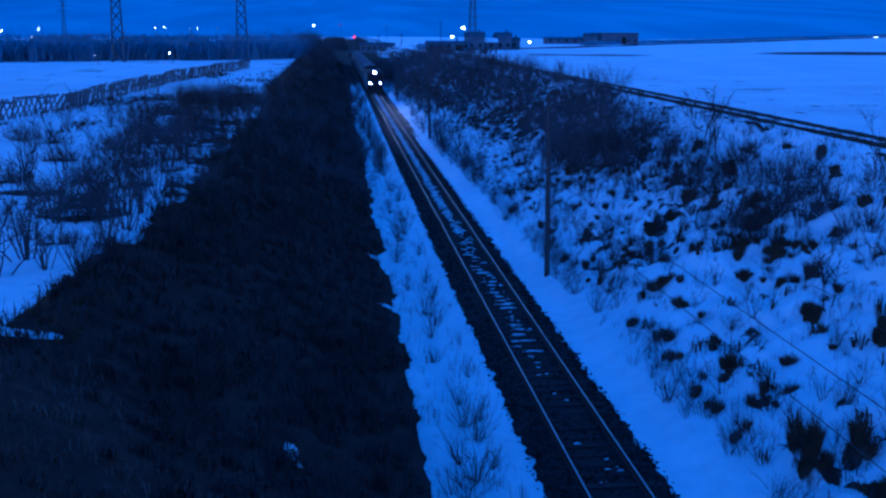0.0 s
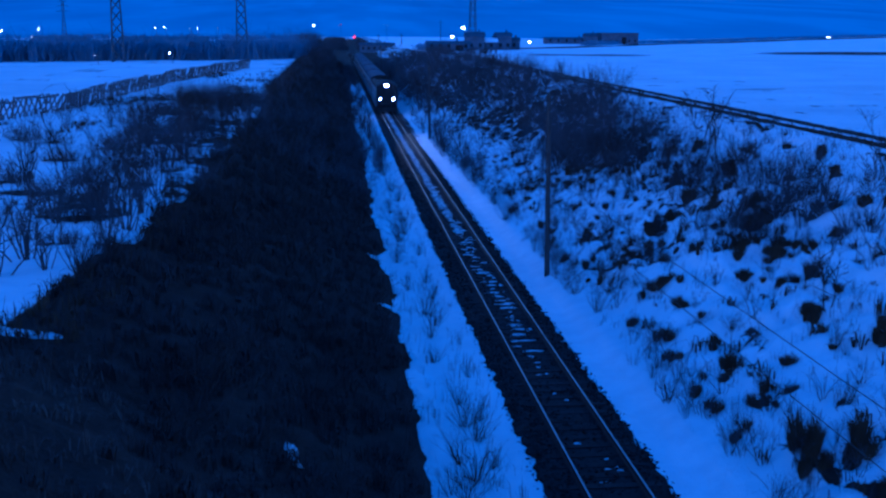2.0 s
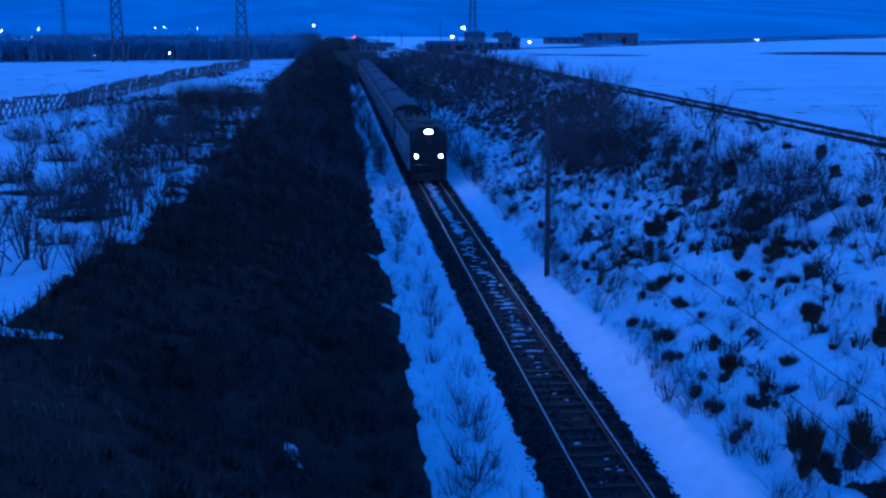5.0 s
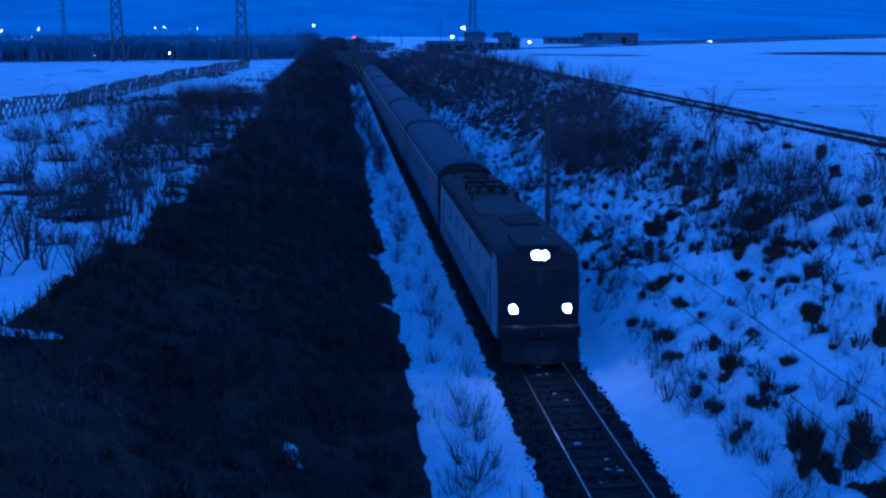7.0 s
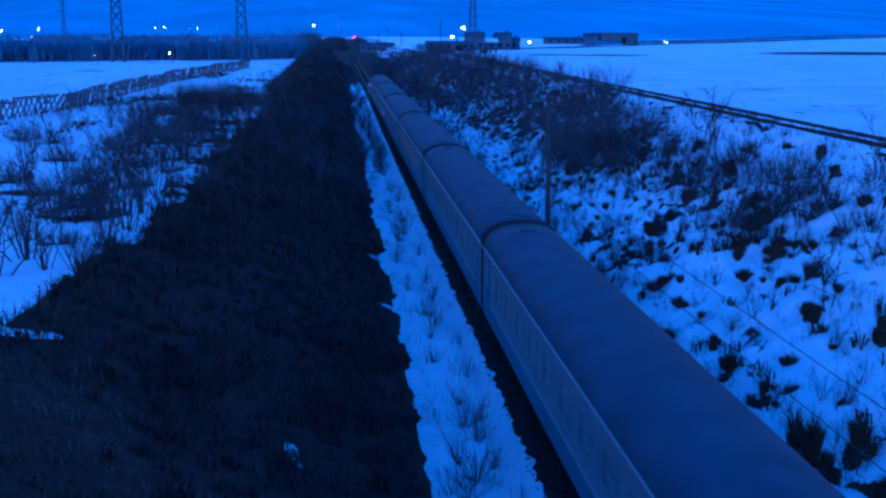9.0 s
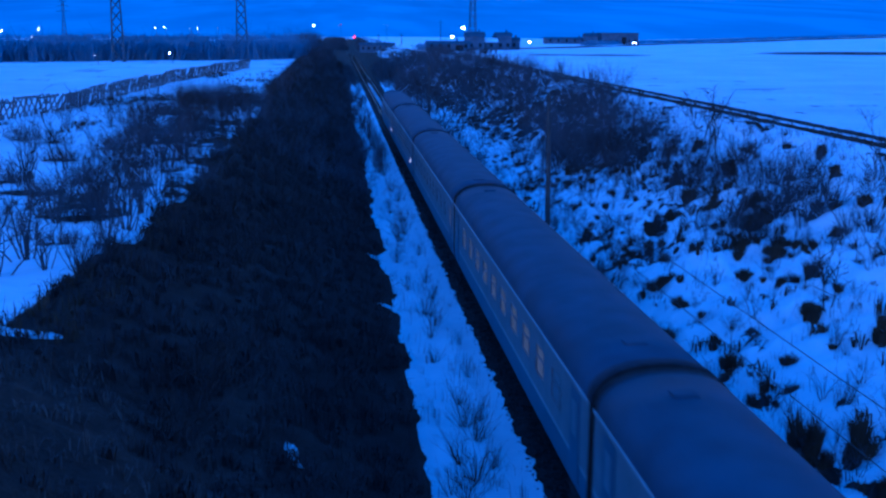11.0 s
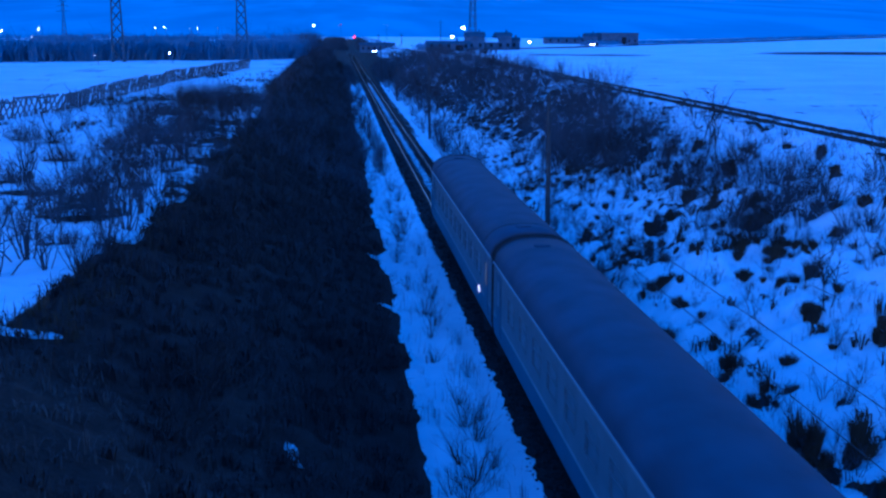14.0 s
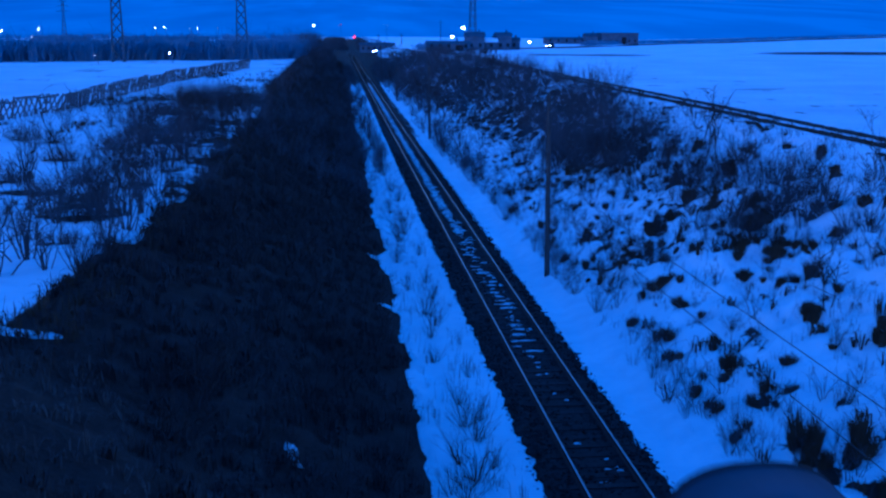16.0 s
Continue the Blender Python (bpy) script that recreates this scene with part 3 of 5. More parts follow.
    for k in range(5):
        y = 6.3 + 2.5 * k
        box(bm, -1.2, -0.5, y, y + rnd.uniform(1.2, 2.0), 0.35, 0.82, 0.03)
        box(bm, 0.5, 1.2, y + 0.3, y + rnd.uniform(1.2, 2.0), 0.35, 0.82, 0.03)
    part("underframe", bm, M_DARK, c)
    bogie(c, 3.6, (-1.25, 1.25))
    bogie(c, size - 3.7, (-1.25, 1.25))
    for y, z in lamps:
        bm = boxed(-hw - 0.03, -hw - 0.004, y - 0.06, y + 0.06, z - 0.12, z + 0.12, bevel=0.008)
        part("side_lamp", bm, M_SIDELAMP, c, "small bright lamp low on the side")
    return c


def locomotive():
    """A box-cab diesel, headlights at y = 0 and its tail at y = 19.5."""
    c = thing("diesel_locomotive", "dark diesel locomotive with pale sides and three lit headlights", "locomotive")
    hw, floor_z, eave, crown = 1.42, 0.72, 3.5, 3.78
    prof = [(-hw, floor_z)] + [(-hw, z) for z in (1.5, 2.2, 2.9)] + roof_profile(hw, eave, crown, 14) + [(hw, z) for z in (2.9, 2.2, 1.5)] + [(hw, floor_z)]
    sk = [(-0.02, 0.93, 0.10), (0.25, 0.97, 0.06), (0.9, 1.0, 0.03), (1.3, 1.0, 0.0), (18.0, 1.0, 0.0), (18.9, 0.99, 0.03), (19.3, 0.95, 0.1)]
    rows = []
    for y, s, d in sk:
        lean = (0.42 if y < 0.6 else 0.0) - (0.42 if y > 18.5 else 0.0)
        rows.append([(x * s, y + lean * max(0.0, z - 2.2) / 1.8, z - d * max(0, z - 2.6)) for x, z in prof])
    v, f = loft(rows)
    idx = []
    for q in f:
        if len(q) > 4:
            idx.append(1)
            continue
        z = sum(v[i][2] for i in q) / 4
        y = sum(v[i][1] for i in q) / 4
        idx.append(2 if z > 3.45 else (1 if (y < 0.5 or y > 19) else 0))
    body = link("body", v, f, [M_LOCO_SIDE, M_LOCO_DARK, M_LOCO_ROOF], c, index=idx)
    for s in (-1, 1):
        a, b = sorted((s * (hw + 0.004), s * (hw + 0.018)))
        part("lower_band", boxed(a, b, 1.3, 18.0, 0.74, 1.62), M_LOCO_LOW, body, "duller grey band along the lower side")
        part("eave_band", boxed(a, b, 1.3, 18.0, 3.22, 3.53), M_LOCO_DARK, body, "dark band under the eave")
        for y in (4.6, 6.9, 9.2, 11.5, 13.8, 15.6):
            part("side_window", boxed(a, b, y, y + 0.3, 2.25, 2.8, bevel=0.006), M_GLASS, body)
        for y in (1.55, 16.9):
            d = part("cab_door", boxed(a - 0.004 * (s < 0), b + 0.004 * (s > 0), y, y + 0.65, 1.1, 3.1, bevel=0.006), M_LOCO_SIDE, body)
            xa, xb = sorted((s * (hw + 0.02), s * (hw + 0.028)))
            part("door_window", boxed(xa, xb, y + 0.12, y + 0.53, 2.2, 2.8, bevel=0.003), M_GLASS, d)
            for q in (y - 0.1, y + 0.75):
                part("handrail", tube(bmesh.new(), (s * (hw + 0.03), q, 1.15), (s * (hw + 0.03), q, 2.6), 0.017, 0.017, 6), M_STEEL, d)
    # windscreens on both sloping ends
    for end, y_at, d in ((0, 0.0, -1), (1, 19.28, 1)):
        for s in (-1, 1):
            lo, hi = 2.5, 3.12
            y_of = lambda z: y_at - d * (0.42 * max(0, z - 2.2) / 1.8) + d * (0.045 if end == 0 else 0.03)
            x0, x1 = s * 0.08, s * 1.14
            v = [(x0, y_of(lo), lo), (x1, y_of(lo), lo), (x1 * 0.95, y_of(hi), hi), (x0, y_of(hi), hi)]
            v += [(x, y - d * 0.03, z) for x, y, z in v]
            f = [(0, 1, 2, 3), (7, 6, 5, 4), (0, 4, 5, 1), (1, 5, 6, 2), (2, 6, 7, 3), (3, 7, 4, 0)]
            link("windscreen", v, f, M_SCREEN, body)
    # headlights: twin upper lamp, two lower lamps, each a lens in a rim
    def lamp(x, y, z, r, on, name):
        rim = part(name, tube(bmesh.new(), (x, y + 0.2, z), (x, y - 0.015, z), r + 0.05, r + 0.04, 20), M_DARK, c)
        bm = bmesh.new()
        bmesh.ops.create_uvsphere(bm, u_segments=18, v_segments=8, radius=r, matrix=Matrix.Translation((x, y - 0.015, z)) @ Matrix.Diagonal((1, 0.22, 1, 1)))
        part("lens", bm, M_HEAD if on else M_GLASS, rim, "glowing white lens" if on else "")
    for x in (-0.12, 0.12):
        lamp(x, 0.2, 3.56, 0.15, True, "top_headlight")
    for x in (-0.904, 0.904):
        lamp(x, -0.06, 1.815, 0.13, True, "headlight")
    # added beam source: a small bright emitter deep in a narrow black barrel, throws the headlights' beam on the line
    # ahead
    aim = Vector((0.056, -1.0, -0.056)).normalized()
    back = Vector((0.0, 0.155, 3.765))
    rot = aim.to_track_quat("Z", "Y").to_matrix().to_4x4()
    v, f, n = [], [], 14
    for r, d in ((0.027, -0.02), (0.027, 0.46), (0.036, 0.46), (0.036, -0.02)):
        for i in range(n):
            a = 2 * math.pi * i / n
            v.append(back + rot.to_3x3() @ Vector((r * math.cos(a), r * math.sin(a), d)))
    for k in range(3):
        f += [(k * n + i, k * n + (i + 1) % n, (k + 1) * n + (i + 1) % n, (k + 1) * n + i) for i in range(n)]
    barrel = link("driving_lamp", v, f, M_RUBBER, c, "added black barrel that narrows the headlight beam")
    v = [back + rot.to_3x3() @ Vector((0.025 * math.cos(2 * math.pi * i / n), 0.025 * math.sin(2 * math.pi * i / n), 0.0)) for i in range(n)]
    v += [q - aim * 0.015 for q in v]
    f = [tuple(range(n)), tuple(range(n, 2 * n))[::-1]] + [(i, n + i, n + (i + 1) % n, (i + 1) % n) for i in range(n)]
    link("burner", v, f, [M_BEAM, M_RUBBER], barrel, "added glowing emitter of the headlight beam", index=[0] + [1] * (n + 1))
    for x in (-0.85, 0.85):
        bm = tube(bmesh.new(), (x, 19.3, 1.5), (x, 19.36, 1.5), 0.13, 0.12, 16)
        part("tail_light", bm, M_GLASS, c)
    # nose shelf, buffer beam, plough, steps
    part("buffer_beam", boxed(-1.35, 1.35, -0.28, 0.0, 0.85, 1.25, bevel=0.03), M_LOCO_DARK, c)
    v = [(-1.3, -0.45, 0.12), (0, -0.85, 0.12), (1.3, -0.45, 0.12), (-1.3, -0.15, 0.8), (0, -0.35, 0.8), (1.3, -0.15, 0.8)]
    v += [(x, y + 0.06, z) for x, y, z in v]
    f = [(0, 1, 4, 3), (1, 2, 5, 4), (6, 9, 10, 7), (7, 10, 11, 8), (0, 6, 7, 1), (1, 7, 8, 2), (3, 4, 10, 9), (4, 5, 11, 10), (0, 3, 9, 6), (2, 8, 11, 5)]
    link("snow_plough", v, f, M_DARK, c, "dark wedge plough below the buffers")
    buffers(c, -0.28, -0.62)
    buffers(c, 19.3, 0.5)
    # roof gear: fans at the tail, an exhaust frame amidships, a pale hatch, a dark intake behind the cab
    for y in (14.9, 16.7):
        bm = tube(bmesh.new(), (0.1, y, crown - 0.08), (0.1, y, crown + 0.1), 0.66, 0.63, 24)
        fan = part("radiator_fan", bm, M_DARK, c, "round dark cooling fan on the roof")
        bm = bmesh.new()
        for k in range(4):
            a = math.pi * k / 4
            tube(bm, (0.1 - 0.62 * math.cos(a), y - 0.62 * math.sin(a), crown + 0.115), (0.1 + 0.62 * math.cos(a), y + 0.62 * math.sin(a), crown + 0.115), 0.02, 0.02, 5)
        part("fan_grille", bm, M_DARK, fan)
    v, f = loft([[(x * 0.95, y, z) for x, z in ((-0.85, 3.55), (-0.75, 3.86), (0.75, 3.86), (0.85, 3.55))] for y in (0.45, 2.3)])
    link("cab_roof", v, f, M_LOCO_DARK, c, "raised dark cab roof around the top lamp")
    for y in (12.0, 13.3, 17.9):
        bm = bmesh.new()
        for x in (-0.8, 0.8):
            box(bm, x - 0.07, x + 0.07, y - 0.07, y + 0.07, crown - 0.12, crown + 0.32, 0.02)
        box(bm, -0.8, 0.8, y - 0.06, y + 0.06, crown + 0.24, crown + 0.34, 0.02)
        part("roof_frame", bm, M_DARK, c, "dark pipe frame across the roof")
    for x, y, w in ((-0.45, 11.7, 0.22), (0.15, 11.9, 0.3), (0.7, 11.5, 0.2), (-0.95, 9.9, 0.12), (0.95, 9.7, 0.12)):
        part("exhaust_stack", boxed(x - w / 2, x + w / 2, y, y + 0.5, crown - 0.12, crown + 0.36, bevel=0.03), M_DARK, c)
    part("roof_hatch", boxed(-1.12, 1.12, 6.7, 11.2, crown - 0.2, crown + 0.012, bevel=0.01), M_LOCO_HATCH, c, "greyer flat roof hatch")
    part("air_intake", boxed(-0.45, 0.75, 4.3, 5.9, crown - 0.1, crown + 0.06, bevel=0.03), M_DARK, c, "dark sooty intake box")
    part("horn", tube(bmesh.new(), (0.35, 1.6, crown + 0.05), (0.35, 1.1, crown + 0.05), 0.03, 0.08, 10), M_STEEL, c)
    bm = boxed(-1.3, 1.3, 0.3, 19.0, 0.6, 0.715)
    box(bm, -1.25, 1.25, 7.4, 12.0, 0.25, 0.82, 0.06)
    part("underframe", bm, M_DARK, c)
    bogie(c, 4.0, (-1.5, 0, 1.5))
    bogie(c, 15.3, (-1.5, 0, 1.5))
    return c


LOCO = locomotive()
COACH_AT = [19.9 + 25.1 * i for i in range(6)]
LITS = [("d0", 0), (), (1, 2, 3, 4, 5, 6, 7, 8, 9), ("d0",), (), ("d0",)]
LAMPS = [(), (), (), (), ((2.7, 1.65),), ((3.2, 1.42),)]
COACHES = []
for i in range(6):
    COACHES.append(coach("blue and grey passenger coach with a dusty grey roof", LITS[i], i, 25.1 if i < 5 else 22.75, LAMPS[i]))
    COACHES[i].matrix_basis = pose(0, 178 + COACH_AT[i], 0)


# ---- plants ----
def twigs(rnd, stems, h, spread, sub=4, thick=0.012, lean=(0, 0)):
    """Bare branching stems as thin tapered three-sided tubes."""
    v, f = [], []

    def limb(p, d, length, r, depth):
        pts = [p]
        segs = (3, 2, 1)[depth]
        for s in range(segs):
            d = (d + Vector((rnd.gauss(0, 0.16), rnd.gauss(0, 0.16), rnd.gauss(0.03, 0.1)))).normalized()
            pts.append(pts[-1] + d * (length / segs))
        side = d.orthogonal().normalized()
        other = d.cross(side)
        base = len(v)
        for i, q in enumerate(pts):
            rr = r * (1 - 0.8 * i / segs)
            for k in range(3):
                a = 2.1 * k
                v.append(q + (side * math.cos(a) + other * math.sin(a)) * rr)
            if i:
                o = base + (i - 1) * 3
                for k in range(3):
                    f.append((o + k, o + (k + 1) % 3, o + 3 + (k + 1) % 3, o + 3 + k))
        if depth < 2:
            for k in range(sub if depth == 0 else max(1, sub - 2)):
                u = rnd.uniform(0.3, 0.95)
                i = min(int(u * segs), segs - 1)
                q = pts[i].lerp(pts[i + 1], u * segs - i)
                dd = (d + Vector((rnd.gauss(0, 0.6), rnd.gauss(0, 0.6), rnd.gauss(0.1, 0.3)))).normalized()
                limb(q, dd, length * rnd.uniform(0.3, 0.55), r * 0.55, depth + 1)

    for s in range(stems):
        a = rnd.uniform(0, 2 * math.pi)
        q = rnd.random()
        d = Vector((math.cos(a) * spread * q + lean[0], math.sin(a) * spread * q + lean[1], 1)).normalized()
        limb(Vector((math.cos(a) * 0.12 * q, math.sin(a) * 0.12 * q, -0.08)), d, h * rnd.uniform(0.6, 1.05), thick * rnd.uniform(0.7, 1.2), 0)
    return v, f


def mesh_of(name, v, f, m):
    me = bpy.data.meshes.new(name)
    me.from_pydata([tuple(q) for q in v], [], f)
    me.materials.append(m)
    return me


rnd = random.Random(21)
SHRUBS = [mesh_of("shrub", *twigs(random.Random(100 + k), 20 + 2 * k % 9, 1.0, 0.9 + 0.1 * (k % 4), 2, 0.009), M_TWIG) for k in range(6)]
BUSHES = [mesh_of("bush", *twigs(random.Random(200 + k), 18 + 2 * (k % 4), 1.0, 0.95, 4, 0.008), M_TWIG) for k in range(5)]
SAPLINGS = [mesh_of("sapling", *twigs(random.Random(300 + k), 2, 1.0, 0.25, 8, 0.013), M_TWIG) for k in range(4)]


def plant(name, meshes, x, y, h, label, group, wide=1.0):
    z = float(height(x, y))
    o = new(name, rnd.choice(meshes))
    turn = rnd.uniform(-40, 40) if name == "tussock" else rnd.uniform(0, 360)
    o.matrix_basis = pose(x, y, z, rnd.uniform(-6, 6), rnd.uniform(-6, 6), turn) @ Matrix.Diagonal((h * wide, h * wide, h, 1))
    return tagged(o, label, name, group)


# shrubs on the snowy strip beside the ballast
for x, y, h in ((-3.2, 23.6, 1.35), (-2.9, 25.8, 1.1), (-3.6, 22.4, 1.3), (-3.0, 29, 1.0), (-3.4, 33, 0.8), (-3.2, 39, 1.5), (-2.8, 44, 1.0),
                (-3.3, 53, 1.9), (-3.0, 55, 1.6), (-2.7, 66, 1.3), (-3.1, 78, 1.5), (-2.9, 92, 1.6), (-3.3, 35.5, 0.9), (-2.6, 27.5, 0.9), (-3.8, 48, 1.1),
                (-3.5, 24.6, 1.1), (-2.7, 24.2, 0.9), (-3.9, 23.0, 1.0), (-3.1, 27.0, 1.3), (-2.5, 31, 0.8), (-3.0, 36.8, 1.2), (-2.7, 41, 1.1), (-3.6, 42.5, 0.8), (-2.6, 50, 1.0),
                (-2.9, 59, 1.3), (-3.4, 62, 1.2), (-2.9, 71, 1.4), (-3.3, 84, 1.5), (-3.1, 100, 1.6), (-3.0, 112, 1.6)):
    plant("shrub", SHRUBS, x, y, h, "bare thin-stemmed shrub standing in the snow", "shrubs beside the track", 0.8)
# foot of the right bank
for x, y, h in ((3.0, 27.6, 1.2), (3.3, 37, 1.3), (3.1, 40, 1.0), (3.0, 57, 1.2), (3.2, 62, 1.4), (3.5, 48, 1.3), (3.1, 72, 1.6), (3.4, 80, 1.5), (3.0, 90, 1.4), (4.1, 25.0, 1.0)):
    plant("shrub", SHRUBS, x, y, h, "bare thin-stemmed shrub standing in the snow", "shrubs beside the track", 0.9)
# right bank
for k in range(150):
    y = 22 + 150 * rnd.random() ** 1.5
    x = rnd.uniform(4.2, 19)
    plant("shrub", SHRUBS, x, y, rnd.uniform(0.5, 1.3), "bare dark shrub on the snowy bank", "shrubs on the snowy bank", 1.0)
for k in range(70):
    y = rnd.uniform(75, 210)
    x = rnd.uniform(4, 20)
    plant("bush", BUSHES, x, y, rnd.uniform(1.6, 3.4), "dense leafless bush on the bank", "bushes on the snowy bank", 0.8)
for x, y, h in ((12.5, 52, 2.6), (13.5, 50, 2.2), (14.2, 47, 2.0), (11.8, 55, 2.4), (15.0, 44, 1.6), (14.0, 41, 1.5), (12.6, 30, 2.2), (11.5, 62, 2.5), (13, 48, 1.7), (10.4, 61, 2.2), (9.6, 64, 2.4), (12.6, 64, 2.3), (8.8, 67, 2.0), (11.2, 58, 1.8)):
    plant("bush", BUSHES, x, y, h, "dense leafless bush on the bank", "bushes on the snowy bank", 0.9)
for x, y, h in ((11.5, 26, 3.5), (17.5, 42, 3.2), (14.5, 54, 4.0), (9.3, 30.5, 2.6), (16.0, 62, 3.0)):
    plant("sapling", SAPLINGS, x, y, h, "thin leafless sapling on the bank", "saplings")
# level ground behind the left bank
for k in range(60):
    y = rnd.uniform(28, 95)
    x = float(bank_top(y)) - abs(rnd.gauss(0, 5.5)) - 0.3
    plant("bush", BUSHES, x, y, rnd.uniform(0.7, 1.2) * float(np.interp(y, [28, 45, 70], [0.65, 1.3, 2.1])), "dense leafless bush above the dark bank", "bushes above the dark bank", 0.9)
for k in range(10):
    y = rnd.uniform(32, 75)
    plant("sapling", SAPLINGS, rnd.uniform(-21, -13), y, rnd.uniform(1.6, 3.2), "thin leafless sapling above the bank", "saplings")


def scatter(name, label, mat, spots, seed, blades, length, droop, wide, foot=0.22):
    """One mesh of many small tufts: narrow, bent blades."""
    r = np.random.RandomState(seed)
    vs, fs, n = [], [], 0
    x, y, s = spots
    z = height(x, y)
    for i in range(len(x)):
        m = blades
        a = r.rand(m) * 2 * np.pi
        out = r.rand(m) * droop
        L = length * s[i] * (0.5 + 0.7 * r.rand(m))
        dx, dy = np.cos(a), np.sin(a)
        q, e = foot * s[i] * np.sqrt(r.rand(m)), r.rand(m) * 2 * np.pi
        px, py = x[i] + np.cos(e) * q, y[i] + np.sin(e) * q
        w = wide * (0.6 + 0.8 * r.rand(m))
        b0 = np.stack([px - dy * w, py + dx * w, np.full(m, z[i] - 0.08)], -1)
        b1 = np.stack([px + dy * w, py - dx * w, np.full(m, z[i] - 0.08)], -1)
        mx, my, mz = px + dx * L * out * 0.35, py + dy * L * out * 0.35, z[i] + L * 0.62
        m0 = np.stack([mx - dy * w * 0.7, my + dx * w * 0.7, mz], -1)
        m1 = np.stack([mx + dy * w * 0.7, my - dx * w * 0.7, mz], -1)
        tip = np.stack([px + dx * L * out, py + dy * L * out, z[i] + L * (1 - 0.45 * out)], -1)
        vs.append(np.concatenate([b0, b1, m0, m1, tip]))
        k = np.arange(m) + n
        fs.append(np.concatenate([np.stack([k, k + m, k + 3 * m], -1), np.stack([k, k + 3 * m, k + 2 * m], -1), np.stack([k + 2 * m, k + 3 * m, k + 4 * m], -1)]))
        n += 5 * m
    v, f = np.concatenate(vs), np.concatenate(fs)
    me = bpy.data.meshes.new(name)
    me.vertices.add(len(v)); me.vertices.foreach_set("co", v.astype(np.float32).ravel())
    me.loops.add(f.size); me.loops.foreach_set("vertex_index", f.astype(np.int32).ravel())
    me.polygons.add(len(f)); me.polygons.foreach_set("loop_start", np.arange(0, f.size, 3, dtype=np.int32))
    me.update(calc_edges=True)
    me.materials.append(mat)
    return tagged(new(name, me), label, "brush", kind="stuff")


R = np.random.RandomState(5)
# thick dead brush on the left bank
n = 7500
by = 9 + 320 * R.rand(n) ** 2.0
bx = bank_top(by) - 0.4 + R.rand(n) * (bank_foot(by) - bank_top(by) + 0.15)
keep = (by > 20.5 + R.randn(n)) | (bx > -9.2 + 0.8 * R.randn(n))
bx, by = bx[keep], by[keep]
n = len(bx)
scatter("bank_brush", "thick dark dead brush covering the bank", M_BRUSH, (bx, by, (0.5 + 0.8 * R.rand(n)) * np.interp(by, [0, 60, 200], [0.8, 1, 2.0])), 6, 19, 0.5, 1.6, 0.013)
n = 240
ky = 18 + 170 * R.rand(n) ** 1.6
kx = bank_top(ky) + R.rand(n) * (bank_foot(ky) - bank_top(ky) - 0.6)
SPOTS_BANK = (kx, ky, 0.7 + 1.3 * R.rand(n) ** 1.5)
# withered tussocks where the snow is open on the snowy bank and behind the left one
n = 11000
tx, ty = 3.5 + 19 * R.rand(n), 18 + 150 * R.rand(n) ** 1.4
keep = cover(tx, ty) < 0.52
scatter("withered_grass", "tufts of withered grass sticking out of the snow", M_GRASS, (tx[keep], ty[keep], 0.35 + 0.5 * R.rand(keep.sum())), 8, 12, 0.28, 1.9, 0.016)
n = 6000
tx, ty = -30 + 18 * R.rand(n), 21 + 130 * R.rand(n) ** 1.3
keep = cover(tx, ty) < 0.6
scatter("withered_grass", "tufts of withered grass sticking out of the snow", M_GRASS, (tx[keep], ty[keep], 0.35 + 0.5 * R.rand(keep.sum())), 9, 12, 0.6, 1.3, 0.014)


n = 300
tx, ty = -4.3 + 2.2 * R.rand(n), 19 + 110 * R.rand(n) ** 1.5
scatter("withered_grass", "thin withered stalks sticking out of the snowy strip", M_THICKET, (tx, ty, 0.5 + 0.7 * R.rand(n)), 14, 6, 0.55, 0.7, 0.006)
n = 900
tx, ty = -24 + 16 * R.rand(n), 8 + 13 * R.rand(n)
scatter("withered_grass", "matted withered grass on the dark ramp", M_MAT, (tx, ty, 0.5 + 0.7 * R.rand(n)), 16, 12, 0.3, 1.8, 0.012)
n = 2200
tx, ty = 2.9 + 18 * R.rand(n), 18 + 90 * R.rand(n) ** 1.4
scatter("withered_grass", "thin withered stalks all over the snowy bank", M_THICKET, (tx, ty, 0.4 + 0.7 * R.rand(n)), 15, 6, 0.5, 0.9, 0.007)
n = 260
tx, ty = 3.6 + 12.5 * R.rand(n), 22 + 62 * R.rand(n) ** 0.9
scatter("withered_grass", "small dark grass clumps all over the snowy bank", M_GRASS, (tx, ty, 0.5 + 0.8 * R.rand(n)), 18, 22, 0.45, 1.5, 0.022)
# tussocks that show singly on the open bank
def tussock_mesh(seed):
    """A domed tuft: upright blades in the middle, drooping ones round the rim."""
    r = random.Random(seed)
    v, f = [], []
    for k in range(260):
        a, q = r.uniform(0, 6.283), r.random() ** 0.55
        u = 0.42 * q * math.sin(a)
        px, py = 0.24 * q * math.cos(a) + 0.5 * u, u
        L = r.uniform(0.2, 0.85) * (1.1 - 0.5 * q)
        b = r.uniform(0, 6.283)
        dx, dy, w = math.cos(b), math.sin(b), r.uniform(0.006, 0.015)
        o = 0.2 + 0.6 * q * r.uniform(0.5, 1.4)
        n = len(v)
        mx, my = px + math.cos(a) * L * o * 0.4, py + math.sin(a) * L * o * 0.4
        v += [(px - dy * w, py + dx * w, -0.12), (px + dy * w, py - dx * w, -0.12), (mx - dy * w, my + dx * w, L * 0.6), (mx + dy * w, my - dx * w, L * 0.6),
              (px + math.cos(a) * L * o, py + math.sin(a) * L * o, L * 0.8)]
        f += [(n, n + 1, n + 3, n + 2), (n + 2, n + 3, n + 4)]
    return mesh_of("tussock", v, f, M_GRASS)


